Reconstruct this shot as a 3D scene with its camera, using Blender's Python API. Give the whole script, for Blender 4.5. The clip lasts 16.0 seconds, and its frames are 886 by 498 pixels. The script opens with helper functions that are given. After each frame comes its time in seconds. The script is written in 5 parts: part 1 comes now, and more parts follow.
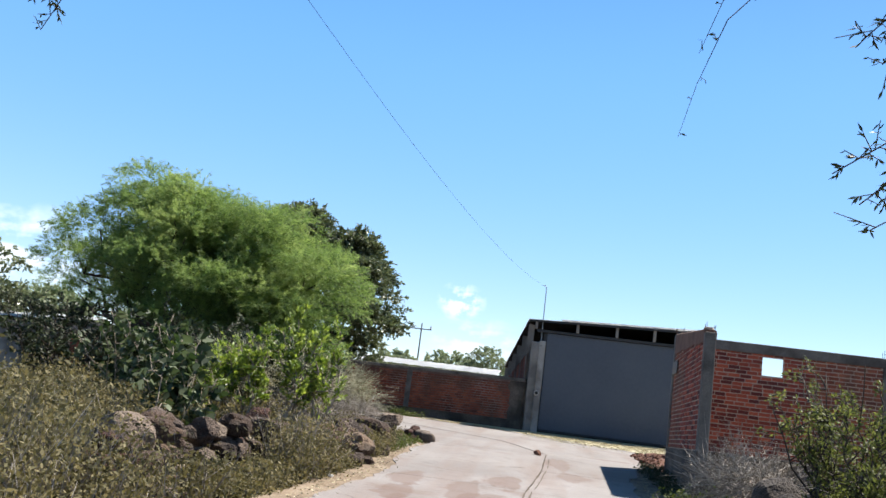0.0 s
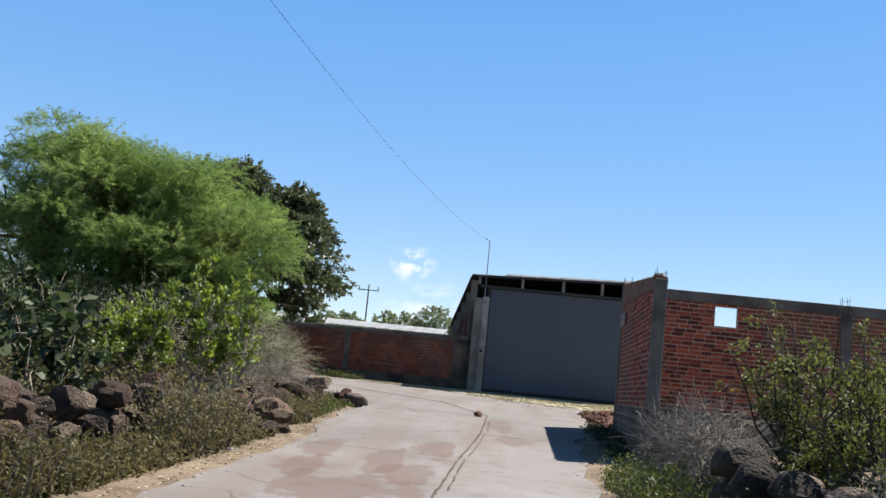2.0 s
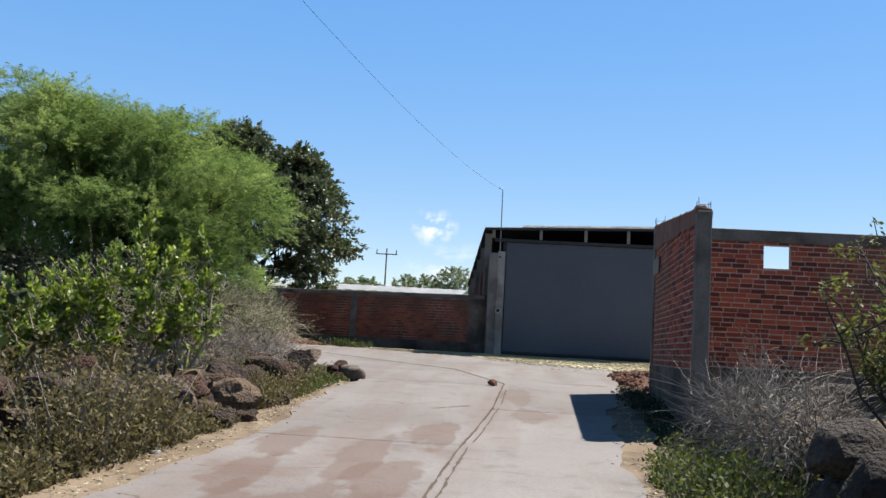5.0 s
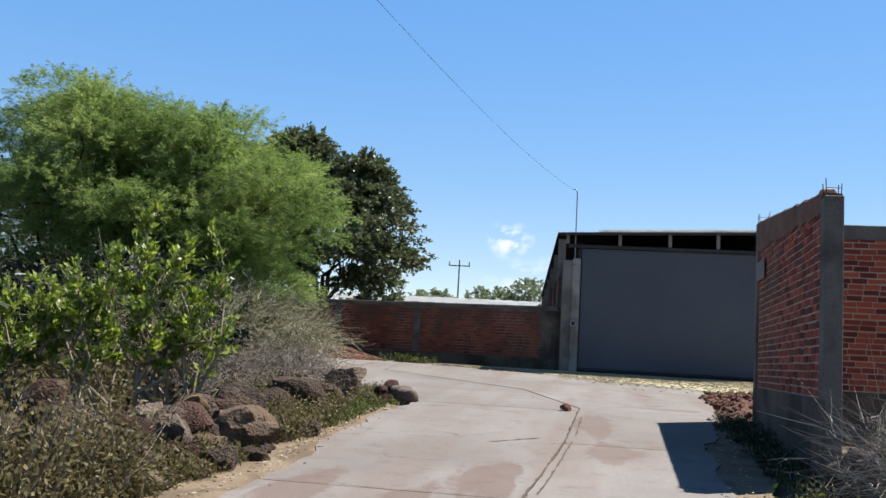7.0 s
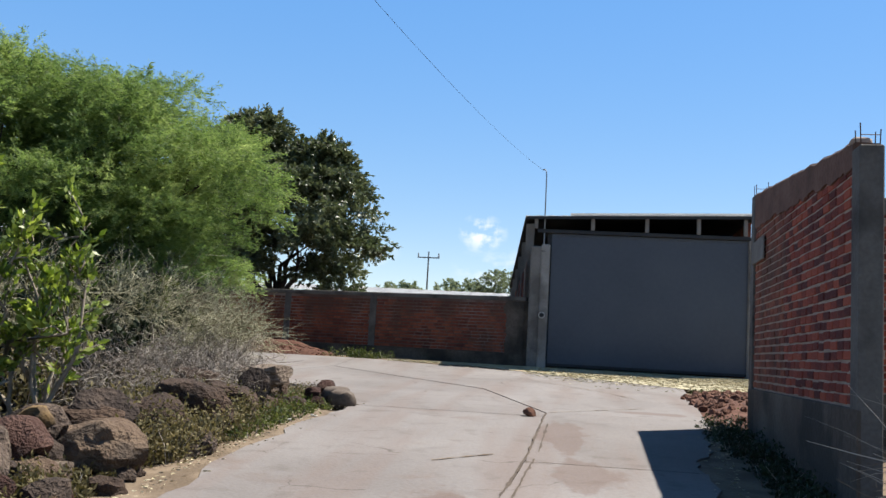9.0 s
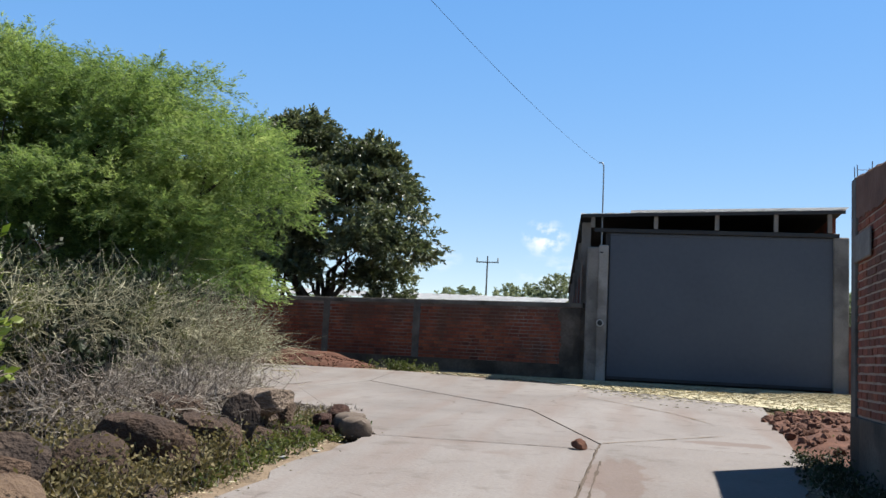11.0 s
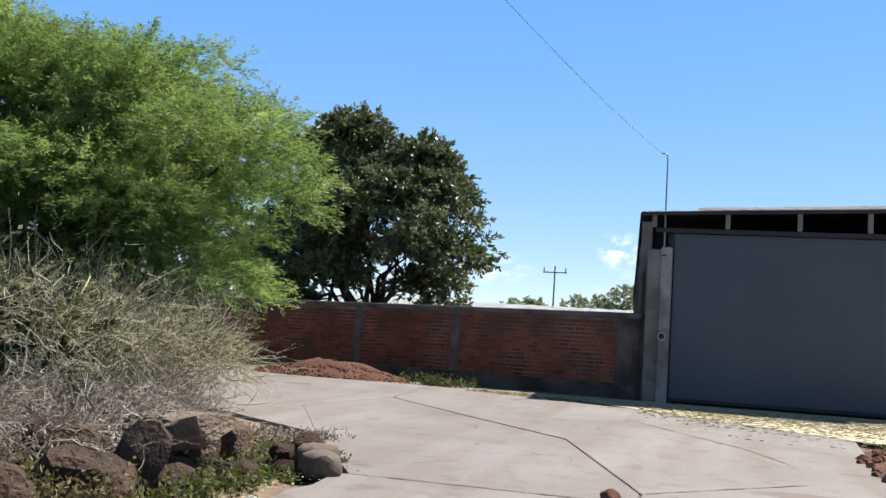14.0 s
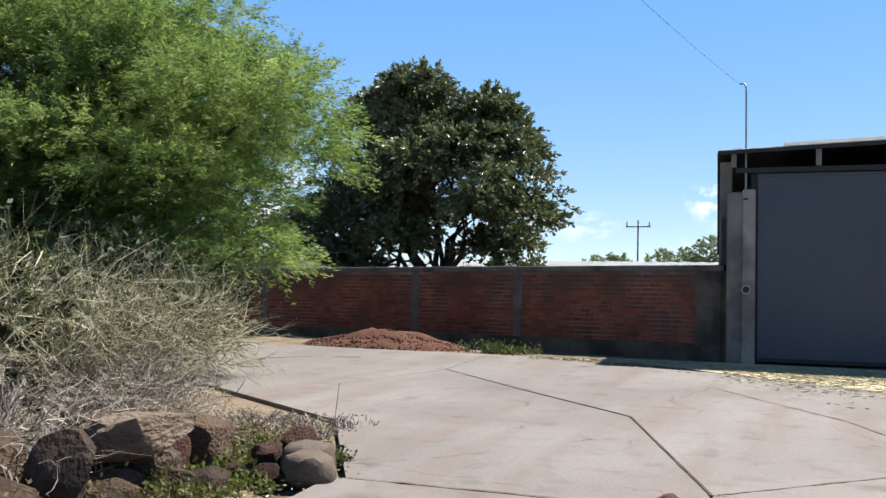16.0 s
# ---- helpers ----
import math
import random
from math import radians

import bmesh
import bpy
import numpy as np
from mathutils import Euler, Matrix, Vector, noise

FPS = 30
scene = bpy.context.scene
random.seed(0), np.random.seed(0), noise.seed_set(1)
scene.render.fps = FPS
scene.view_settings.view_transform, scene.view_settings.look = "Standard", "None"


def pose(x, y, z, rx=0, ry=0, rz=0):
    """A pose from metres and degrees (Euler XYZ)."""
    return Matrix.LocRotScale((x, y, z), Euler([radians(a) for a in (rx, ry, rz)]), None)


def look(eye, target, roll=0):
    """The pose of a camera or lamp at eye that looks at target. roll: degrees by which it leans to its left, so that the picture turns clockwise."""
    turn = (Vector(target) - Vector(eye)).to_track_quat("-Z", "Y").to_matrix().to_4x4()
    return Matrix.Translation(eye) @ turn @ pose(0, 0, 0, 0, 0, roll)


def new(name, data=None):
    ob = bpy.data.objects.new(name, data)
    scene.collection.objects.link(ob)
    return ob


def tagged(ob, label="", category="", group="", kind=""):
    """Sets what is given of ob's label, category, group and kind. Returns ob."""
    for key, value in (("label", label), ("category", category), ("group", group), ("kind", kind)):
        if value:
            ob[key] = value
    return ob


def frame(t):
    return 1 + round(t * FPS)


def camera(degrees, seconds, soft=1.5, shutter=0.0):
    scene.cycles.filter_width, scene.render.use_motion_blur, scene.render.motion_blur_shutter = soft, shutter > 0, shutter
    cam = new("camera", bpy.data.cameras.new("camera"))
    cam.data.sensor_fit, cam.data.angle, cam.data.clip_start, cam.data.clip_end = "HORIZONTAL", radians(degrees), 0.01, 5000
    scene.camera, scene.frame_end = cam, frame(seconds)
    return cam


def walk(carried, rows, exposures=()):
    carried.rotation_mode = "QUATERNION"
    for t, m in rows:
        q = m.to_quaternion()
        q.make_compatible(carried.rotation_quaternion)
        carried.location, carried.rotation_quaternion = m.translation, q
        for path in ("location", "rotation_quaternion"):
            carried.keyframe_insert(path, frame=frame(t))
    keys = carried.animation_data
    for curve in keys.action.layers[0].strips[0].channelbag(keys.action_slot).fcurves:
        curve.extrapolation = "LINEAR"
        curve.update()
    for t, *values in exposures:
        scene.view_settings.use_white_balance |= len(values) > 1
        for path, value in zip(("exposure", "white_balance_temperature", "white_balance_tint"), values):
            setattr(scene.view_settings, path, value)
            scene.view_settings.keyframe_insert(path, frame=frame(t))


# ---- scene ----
cam = camera(50.6, 16.0)
PATH = [
    (0, (0.529, -0.337, 1.178), (0.315, 1.619, 1.535), 7.3),
    (0.5, (0.66, 0.172, 1.2), (0.532, 2.143, 1.515), 8.4),
    (1, (0.662, 0.686, 1.244), (0.583, 2.661, 1.554), 5.3),
    (1.5, (0.773, 1.118, 1.204), (0.608, 3.08, 1.552), 6.8),
    (2, (0.845, 1.635, 1.233), (0.744, 3.611, 1.522), 5.8),
    (2.5, (0.856, 2.119, 1.273), (0.788, 4.102, 1.522), 2.9),
    (3, (0.916, 2.585, 1.297), (0.745, 4.56, 1.564), 4.3),
    (3.5, (0.932, 3.093, 1.293), (0.789, 5.073, 1.543), 4.1),
    (4, (1.017, 3.7, 1.352), (0.912, 5.679, 1.625), 2.5),
    (4.2, (1.083, 3.888, 1.356), (0.961, 5.868, 1.615), 2.9),
    (6.3, (1.176, 6.434, 1.437), (0.985, 8.415, 1.627), 2.0),
    (6.5, (1.184, 6.706, 1.472), (0.979, 8.683, 1.699), 1.7),
    (7, (1.181, 7.38, 1.465), (0.877, 9.343, 1.69), 3.3),
    (7.5, (1.136, 8.022, 1.486), (0.882, 9.998, 1.66), 1.3),
    (8, (1.141, 8.623, 1.48), (0.827, 10.589, 1.672), 1.7),
    (8.5, (1.184, 9.383, 1.528), (0.983, 11.366, 1.701), 1.6),
    (9, (1.257, 10.006, 1.523), (1.011, 11.979, 1.738), 3.2),
    (9.2, (1.3, 10.222, 1.51), (1.012, 12.192, 1.702), 3.5),
    (11.3, (1.412, 12.599, 1.74), (0.991, 14.54, 1.975), 2.7),
    (11.5, (1.435, 12.714, 1.723), (0.91, 14.627, 1.984), 3.6),
    (12, (1.458, 13.267, 1.77), (0.92, 15.177, 2.023), 4.1),
    (12.5, (1.473, 13.806, 1.788), (0.957, 15.725, 2.016), 3.1),
    (13, (1.581, 14.293, 1.812), (1.035, 16.203, 2.05), 4.4),
    (13.5, (1.582, 14.85, 1.804), (1.102, 16.774, 2.059), 4.9),
    (14, (1.641, 15.339, 1.831), (1.11, 17.253, 2.064), 4.1),
    (14.5, (1.712, 15.837, 1.872), (1.09, 17.729, 2.063), 3.4),
    (15, (1.645, 16.363, 1.902), (1.045, 18.262, 2.075), 1.7),
    (15.5, (1.674, 16.923, 1.954), (1.001, 18.801, 2.094), 1.1),
    (16, (1.746, 17.39, 1.967), (1.045, 19.257, 2.111), 1.8),
]
EXPOSURES = [(0, 1.368), (0.5, 1.168), (1.0, 1.028), (2.0, 0.998), (3.0, 0.968), (9.0, 0.988), (11.5, 0.998), (12.5, 1.148), (16.0, 1.148)]
walk(cam, [(t, look(eye, target, roll)) for t, eye, target, roll in PATH], EXPOSURES)

CLOUDS = [((-0.082, 0.989, 0.126), 0.022, 1.3, 0.9), ((-0.51, 0.85, 0.115), 0.05, 1.6, 0.9), ((-0.06, 0.99, 0.085), 0.03, 2.0, 0.5), ((-0.21, 0.973, 0.1), 0.02, 2.2, 0.5)]
WIRE_END, WIRE_SAG = (-5.84, -15.2, 8.19), 1.58

# ---------- world, sun ----------
SUN_DIR = Vector((-0.485, -0.34, -1.0)).normalized()
elev = math.asin(-SUN_DIR.z)
azim = math.atan2(-SUN_DIR.x, -SUN_DIR.y)
world = bpy.data.worlds.new("world")
scene.world = world
world.use_nodes = True
wn, wl = world.node_tree.nodes, world.node_tree.links
bg = wn["Background"]
sky = wn.new("ShaderNodeTexSky")
sky.sky_type, sky.sun_disc = "NISHITA", False
sky.sun_elevation, sky.sun_rotation = elev, azim
sky.altitude, sky.air_density, sky.dust_density, sky.ozone_density = 1900, 1.1, 0.6, 1.5
bg.inputs["Strength"].default_value = 0.2875
# thin cloud scraps low over the horizon
wco = wn.new("ShaderNodeTexCoord")


def cloud_mask(direction, radius, stretch):
    d = Vector(direction).normalized()
    sub = wn.new("ShaderNodeVectorMath")
    sub.operation = "SUBTRACT"
    wl.new(wco.outputs["Generated"], sub.inputs[0])
    sub.inputs[1].default_value = d
    mp = wn.new("ShaderNodeMapping")
    mp.inputs["Rotation"].default_value = (0, 0.0, 0)
    mp.inputs["Scale"].default_value = (1 / (radius * stretch), 1, 1 / radius)
    wl.new(sub.outputs[0], mp.inputs["Vector"])
    ns = wn.new("ShaderNodeTexNoise")
    ns.inputs["Scale"].default_value = 1.6
    ns.inputs["Detail"].default_value = 6
    wl.new(mp.outputs[0], ns.inputs["Vector"])
    ln = wn.new("ShaderNodeVectorMath")
    ln.operation = "LENGTH"
    wl.new(mp.outputs[0], ln.inputs[0])
    mr = wn.new("ShaderNodeMapRange")
    mr.inputs["From Min"].default_value, mr.inputs["From Max"].default_value = 1.0, 0.3
    wl.new(ln.outputs["Value"], mr.inputs["Value"])
    m2 = wn.new("ShaderNodeMapRange")
    m2.inputs["From Min"].default_value, m2.inputs["From Max"].default_value = 0.46, 0.62
    wl.new(ns.outputs["Fac"], m2.inputs["Value"])
    mul = wn.new("ShaderNodeMath")
    mul.operation = "MULTIPLY"
    wl.new(mr.outputs[0], mul.inputs[0])
    wl.new(m2.outputs[0], mul.inputs[1])
    return mul.outputs[0]


hue = wn.new("ShaderNodeHueSaturation")
hue.inputs["Hue"].default_value, hue.inputs["Saturation"].default_value, hue.inputs["Value"].default_value = 0.512, 2.95, 1.0
soften = wn.new("ShaderNodeGamma")
soften.inputs["Gamma"].default_value = 0.3
wl.new(sky.outputs[0], soften.inputs["Color"])
wl.new(soften.outputs[0], hue.inputs["Color"])
# a clear sky deepens towards the zenith
wsep = wn.new("ShaderNodeSeparateXYZ")
wl.new(wco.outputs["Generated"], wsep.inputs[0])
deep = wn.new("ShaderNodeMapRange")
deep.interpolation_type = "SMOOTHSTEP"
deep.inputs["From Min"].default_value, deep.inputs["From Max"].default_value = 0.34, 0.85
deep.inputs["To Min"].default_value, deep.inputs["To Max"].default_value = 1.0, 0.22
wl.new(wsep.outputs["Z"], deep.inputs["Value"])
wl.new(deep.outputs[0], hue.inputs["Value"])
last = hue.outputs[0]
for direction, radius, stretch, amount in CLOUDS:
    mx = wn.new("ShaderNodeMix")
    mx.data_type = "RGBA"
    amt = wn.new("ShaderNodeMath")
    amt.operation = "MULTIPLY"
    amt.inputs[1].default_value = amount
    wl.new(cloud_mask(direction, radius, stretch), amt.inputs[0])
    wl.new(amt.outputs[0], mx.inputs["Factor"])
    wl.new(last, mx.inputs["A"])
    mx.inputs["B"].default_value = (2.0, 2.05, 2.1, 1)
    last = mx.outputs["Result"]
wl.new(last, bg.inputs["Color"])

sun = new("sun", bpy.data.lights.new("sun", "SUN"))
sun.data.energy, sun.data.angle, sun.data.color = 5.0, radians(0.53), (1.0, 0.95, 0.87)
sun.rotation_euler = SUN_DIR.to_track_quat("-Z", "Y").to_euler()
sun.location = (20, 20, 40)

# ---------- materials ----------
TONE = 0.56  # sets all base colours to the sunlit measure of the place


def mat(name, colours, scale=4.0, fine=40.0, rough=0.9, bump=0.3, metal=0.0, island=0.0, objrand=0.0, translucent=0.0,
        coords="Object", stain=None, bump_scale=1.0, spec=0.3):
    """Colour from two scales of noise, with bump; optional variation by piece."""
    m = bpy.data.materials.new(name)
    m.use_nodes = True
    n, l = m.node_tree.nodes, m.node_tree.links
    b = n["Principled BSDF"]
    b.inputs["Roughness"].default_value = rough
    b.inputs["Metallic"].default_value = metal
    b.inputs["Specular IOR Level"].default_value = spec
    co = n.new("ShaderNodeTexCoord")
    big = n.new("ShaderNodeTexNoise")
    big.inputs["Scale"].default_value, big.inputs["Detail"].default_value = scale, 5
    sm = n.new("ShaderNodeTexNoise")
    sm.inputs["Scale"].default_value, sm.inputs["Detail"].default_value = fine, 6
    for t in (big, sm):
        l.new(co.outputs[coords], t.inputs["Vector"])
    mixf = n.new("ShaderNodeMath")
    mixf.operation = "MULTIPLY_ADD"
    mixf.inputs[1].default_value = 0.35
    l.new(sm.outputs["Fac"], mixf.inputs[0])
    half = n.new("ShaderNodeMath")
    half.operation = "MULTIPLY_ADD"
    half.inputs[1].default_value, half.inputs[2].default_value = 0.75, -0.05
    l.new(big.outputs["Fac"], half.inputs[0])
    l.new(half.outputs[0], mixf.inputs[2])
    fac = mixf.outputs[0]
    if island or objrand:
        src = n.new("ShaderNodeNewGeometry").outputs["Random Per Island"] if island else n.new("ShaderNodeObjectInfo").outputs["Random"]
        amt = island or objrand
        ad = n.new("ShaderNodeMath")
        ad.operation = "MULTIPLY_ADD"
        ad.inputs[1].default_value = amt
        l.new(src, ad.inputs[0])
        sh = n.new("ShaderNodeMath")
        sh.operation = "SUBTRACT"
        sh.inputs[1].default_value = amt / 2
        l.new(fac, ad.inputs[2])
        l.new(ad.outputs[0], sh.inputs[0])
        fac = sh.outputs[0]
    ramp = n.new("ShaderNodeValToRGB")
    els = ramp.color_ramp.elements
    for k, c in enumerate(colours):
        p = 0.28 + 0.44 * k / max(1, len(colours) - 1)
        e = els[k] if k < 2 else els.new(p)
        e.position, e.color = p, (*(TONE * v for v in c), 1)
    l.new(fac, ramp.inputs["Fac"])
    col = ramp.outputs["Color"]
    if stain:
        scolour, sscale, lo, hi, amount = stain
        st = n.new("ShaderNodeTexNoise")
        st.inputs["Scale"].default_value, st.inputs["Detail"].default_value = sscale, 4
        l.new(co.outputs[coords], st.inputs["Vector"])
        rg = n.new("ShaderNodeMapRange")
        rg.inputs["From Min"].default_value, rg.inputs["From Max"].default_value = lo, hi
        rg.inputs["To Max"].default_value = amount
        l.new(st.outputs["Fac"], rg.inputs["Value"])
        mx = n.new("ShaderNodeMix")
        mx.data_type = "RGBA"
        l.new(rg.outputs[0], mx.inputs["Factor"])
        l.new(col, mx.inputs["A"])
        mx.inputs["B"].default_value = (*(TONE * v for v in scolour), 1)
        col = mx.outputs["Result"]
    l.new(col, b.inputs["Base Color"])
    if bump:
        bp = n.new("ShaderNodeBump")
        bp.inputs["Strength"].default_value, bp.inputs["Distance"].default_value = bump, 0.02 * bump_scale
        l.new(sm.outputs["Fac"], bp.inputs["Height"])
        l.new(bp.outputs[0], b.inputs["Normal"])
    if translucent:
        tr = n.new("ShaderNodeBsdfTranslucent")
        hs = n.new("ShaderNodeHueSaturation")
        hs.inputs["Saturation"].default_value, hs.inputs["Value"].default_value = 1.1, 1.5
        l.new(col, hs.inputs["Color"])
        l.new(hs.outputs[0], tr.inputs["Color"])
        ms = n.new("ShaderNodeMixShader")
        ms.inputs[0].default_value = translucent
        l.new(b.outputs[0], ms.inputs[1])
        l.new(tr.outputs[0], ms.inputs[2])
        l.new(ms.outputs[0], n["Material Output"].inputs["Surface"])
    return m


M_EARTH = mat("dry_earth", [(0.16, 0.115, 0.075), (0.24, 0.18, 0.12), (0.30, 0.235, 0.16)], 0.6, 14, 0.95, 0.6, stain=((0.12, 0.11, 0.055), 0.35, 0.5, 0.66, 0.4))
M_SAND = mat("sandy_verge", [(0.22, 0.16, 0.105), (0.32, 0.24, 0.165), (0.40, 0.315, 0.225)], 1.6, 30, 0.95, 0.7, stain=((0.16, 0.115, 0.075), 2.2, 0.5, 0.62, 0.6))
def concrete(name, stain_lo, stain_amount, patches=(), amount=0.6):
    """Worn concrete: dust in long streaks, brown stains, hairline cracks and grit."""
    m = mat(name, [(0.25, 0.224, 0.210), (0.325, 0.296, 0.281), (0.40, 0.371, 0.355)], 0.45, 22, 0.85, 0.3, stain=((0.215, 0.142, 0.108), 0.5, stain_lo, stain_lo + 0.07, stain_amount), objrand=0.12)
    n, l = m.node_tree.nodes, m.node_tree.links
    b = n["Principled BSDF"]
    col = b.inputs["Base Color"].links[0].from_socket
    co = n.new("ShaderNodeTexCoord")

    def layer(col, fac, colour):
        mx = n.new("ShaderNodeMix")
        mx.data_type = "RGBA"
        l.new(fac, mx.inputs["Factor"])
        l.new(col, mx.inputs["A"])
        mx.inputs["B"].default_value = (*(TONE * v for v in colour), 1)
        return mx.outputs["Result"]

    def ranged(value, lo, hi, top):
        mr = n.new("ShaderNodeMapRange")
        mr.inputs["From Min"].default_value, mr.inputs["From Max"].default_value, mr.inputs["To Max"].default_value = lo, hi, top
        l.new(value, mr.inputs["Value"])
        return mr.outputs[0]

    mp = n.new("ShaderNodeMapping")
    mp.inputs["Scale"].default_value = (1.6, 0.16, 1)
    l.new(co.outputs["Object"], mp.inputs["Vector"])
    streak = n.new("ShaderNodeTexNoise")
    streak.inputs["Scale"].default_value, streak.inputs["Detail"].default_value = 1.0, 7
    l.new(mp.outputs[0], streak.inputs["Vector"])
    col = layer(col, ranged(streak.outputs["Fac"], 0.47, 0.66, 0.55), (0.275, 0.207, 0.178))
    blot = n.new("ShaderNodeTexNoise")
    blot.inputs["Scale"].default_value, blot.inputs["Detail"].default_value = 2.6, 8
    l.new(co.outputs["Object"], blot.inputs["Vector"])
    col = layer(col, ranged(blot.outputs["Fac"], 0.56, 0.72, 0.5), (0.17, 0.145, 0.125))
    grit = n.new("ShaderNodeTexNoise")
    grit.inputs["Scale"].default_value, grit.inputs["Detail"].default_value = 45, 3
    l.new(co.outputs["Object"], grit.inputs["Vector"])
    col = layer(col, ranged(grit.outputs["Fac"], 0.62, 0.72, 0.6), (0.14, 0.11, 0.09))
    warp = n.new("ShaderNodeVectorMath")
    warp.operation = "MULTIPLY_ADD"
    l.new(blot.outputs["Color"], warp.inputs[0])
    warp.inputs[1].default_value = (0.5, 0.5, 0.0)
    l.new(co.outputs["Object"], warp.inputs[2])
    vo = n.new("ShaderNodeTexVoronoi")
    vo.feature = "DISTANCE_TO_EDGE"
    vo.inputs["Scale"].default_value = 0.42
    l.new(warp.outputs[0], vo.inputs["Vector"])
    crack = n.new("ShaderNodeMath")
    crack.operation = "MULTIPLY"
    l.new(ranged(vo.outputs["Distance"], 0.007, 0.002, 1.0), crack.inputs[0])
    l.new(ranged(streak.outputs["Fac"], 0.50, 0.56, 0.6), crack.inputs[1])
    col = layer(col, crack.outputs[0], (0.09, 0.07, 0.055))
    # brown puddle marks: ragged ellipses that the water left
    for x, y, rx_, ry_ in patches:
        sh = n.new("ShaderNodeMapping")
        sh.inputs["Location"].default_value = (-x / rx_, -y / ry_, 0)
        sh.inputs["Scale"].default_value = (1 / rx_, 1 / ry_, 0)
        l.new(co.outputs["Object"], sh.inputs["Vector"])
        dist = n.new("ShaderNodeVectorMath")
        dist.operation = "LENGTH"
        l.new(sh.outputs[0], dist.inputs[0])
        rag = n.new("ShaderNodeMath")
        rag.operation = "MULTIPLY_ADD"
        rag.inputs[1].default_value = 3.2
        l.new(streak.outputs["Fac"], rag.inputs[0])
        l.new(dist.outputs["Value"], rag.inputs[2])
        fray = n.new("ShaderNodeMath")
        fray.operation = "MULTIPLY_ADD"
        fray.inputs[1].default_value = 1.1
        l.new(blot.outputs["Fac"], fray.inputs[0])
        l.new(rag.outputs[0], fray.inputs[2])
        col = layer(col, ranged(fray.outputs[0], 2.95, 2.75, amount), (0.20, 0.125, 0.095))
    l.new(col, b.inputs["Base Color"])
    return m


PUDDLES = [(-0.6, 11.8, 1.1, 1.3), (-0.5, 15.2, 0.6, 2.0), (-1.35, 15.7, 0.45, 1.5), (0.2, 17.2, 0.4, 1.8), (-1.3, 13.2, 0.5, 1.4), (-0.9, 9.0, 0.9, 1.5), (0.1, 13.6, 0.35, 1.3)]
M_CONC = concrete("road_concrete", 0.64, 0.4, [(1.6, 19.8, 0.7, 1.0), (1.3, 22.6, 0.6, 1.6), (2.9, 26.0, 0.75, 0.22), (0.55, 22.4, 0.4, 1.2)], 0.5)
M_CONC_STAINED = concrete("stained_road_concrete", 0.60, 0.5, PUDDLES)
M_MORTAR = mat("mortar", [(0.404, 0.298, 0.239), (0.745, 0.598, 0.478)], 3, 30, 0.95, 0.5)
M_OLDMORTAR = mat("dark_raked_mortar", [(0.108, 0.066, 0.053), (0.24, 0.15, 0.12), (0.528, 0.444, 0.396)], 0.8, 30, 0.95, 0.5)
M_DIRTY = mat("stained_cement", [(0.105, 0.076, 0.058), (0.18, 0.14, 0.11), (0.28, 0.23, 0.19)], 1.0, 18, 0.95, 0.5, stain=((0.04, 0.035, 0.03), 0.8, 0.48, 0.6, 0.7))
M_CEM = mat("grey_cement", [(0.221, 0.198, 0.176), (0.345, 0.312, 0.28), (0.442, 0.403, 0.364)], 1.6, 25, 0.9, 0.4, stain=((0.09, 0.085, 0.08), 1.1, 0.52, 0.66, 0.6))
M_PALECEM = mat("pale_cement", [(0.354, 0.32, 0.29), (0.492, 0.453, 0.413), (0.59, 0.551, 0.502)], 1.4, 20, 0.92, 0.5, stain=((0.19, 0.17, 0.15), 1.1, 0.54, 0.68, 0.7))
M_BRICK = mat("fired_brick", [(0.161, 0.041, 0.034), (0.402, 0.085, 0.053), (0.61, 0.147, 0.08)], 1.2, 30, 0.92, 0.6, objrand=0.5, stain=((0.17, 0.085, 0.062), 0.8, 0.5, 0.64, 0.6))
M_PLASTER = mat("brown_plastered_brick", [(0.143, 0.078, 0.058), (0.247, 0.13, 0.091), (0.338, 0.195, 0.143)], 2.0, 18, 0.95, 0.6)
M_BRICKS = mat("fired_brick_run", [(0.132, 0.05, 0.038), (0.36, 0.102, 0.06), (0.6, 0.204, 0.102)], 0.9, 14, 0.92, 0.8, island=0.2, stain=((0.11, 0.065, 0.052), 0.9, 0.5, 0.62, 0.75))
M_COL = mat("dark_grey_concrete", [(0.125, 0.112, 0.1), (0.206, 0.188, 0.169), (0.288, 0.263, 0.237)], 1.8, 25, 0.92, 0.5, stain=((0.06, 0.052, 0.046), 1.2, 0.5, 0.64, 0.7))
M_GATE = mat("grey_blue_gate_paint", [(0.098, 0.113, 0.145), (0.115, 0.132, 0.166), (0.132, 0.15, 0.183)], 0.5, 8, 0.55, 0.05)
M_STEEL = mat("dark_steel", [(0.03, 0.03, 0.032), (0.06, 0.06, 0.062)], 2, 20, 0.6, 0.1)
M_GALV = mat("galvanised", [(0.38, 0.39, 0.40), (0.5, 0.51, 0.52)], 2, 30, 0.45, 0.1, metal=0.6)
M_ROOF = mat("sheet_roof", [(0.825, 0.84, 0.855), (1.02, 1.035, 1.05)], 1, 12, 0.5, 0.1)
M_RUST = mat("rusty_bar", [(0.12, 0.06, 0.04), (0.2, 0.11, 0.07)], 5, 50, 0.8, 0.2)
M_ROCK = mat("volcanic_rock", [(0.05, 0.035, 0.029), (0.138, 0.099, 0.077), (0.308, 0.237, 0.182)], 2.4, 11, 0.95, 1.0, objrand=0.4, bump_scale=4, stain=((0.30, 0.16, 0.06), 1.3, 0.60, 0.68, 0.5))
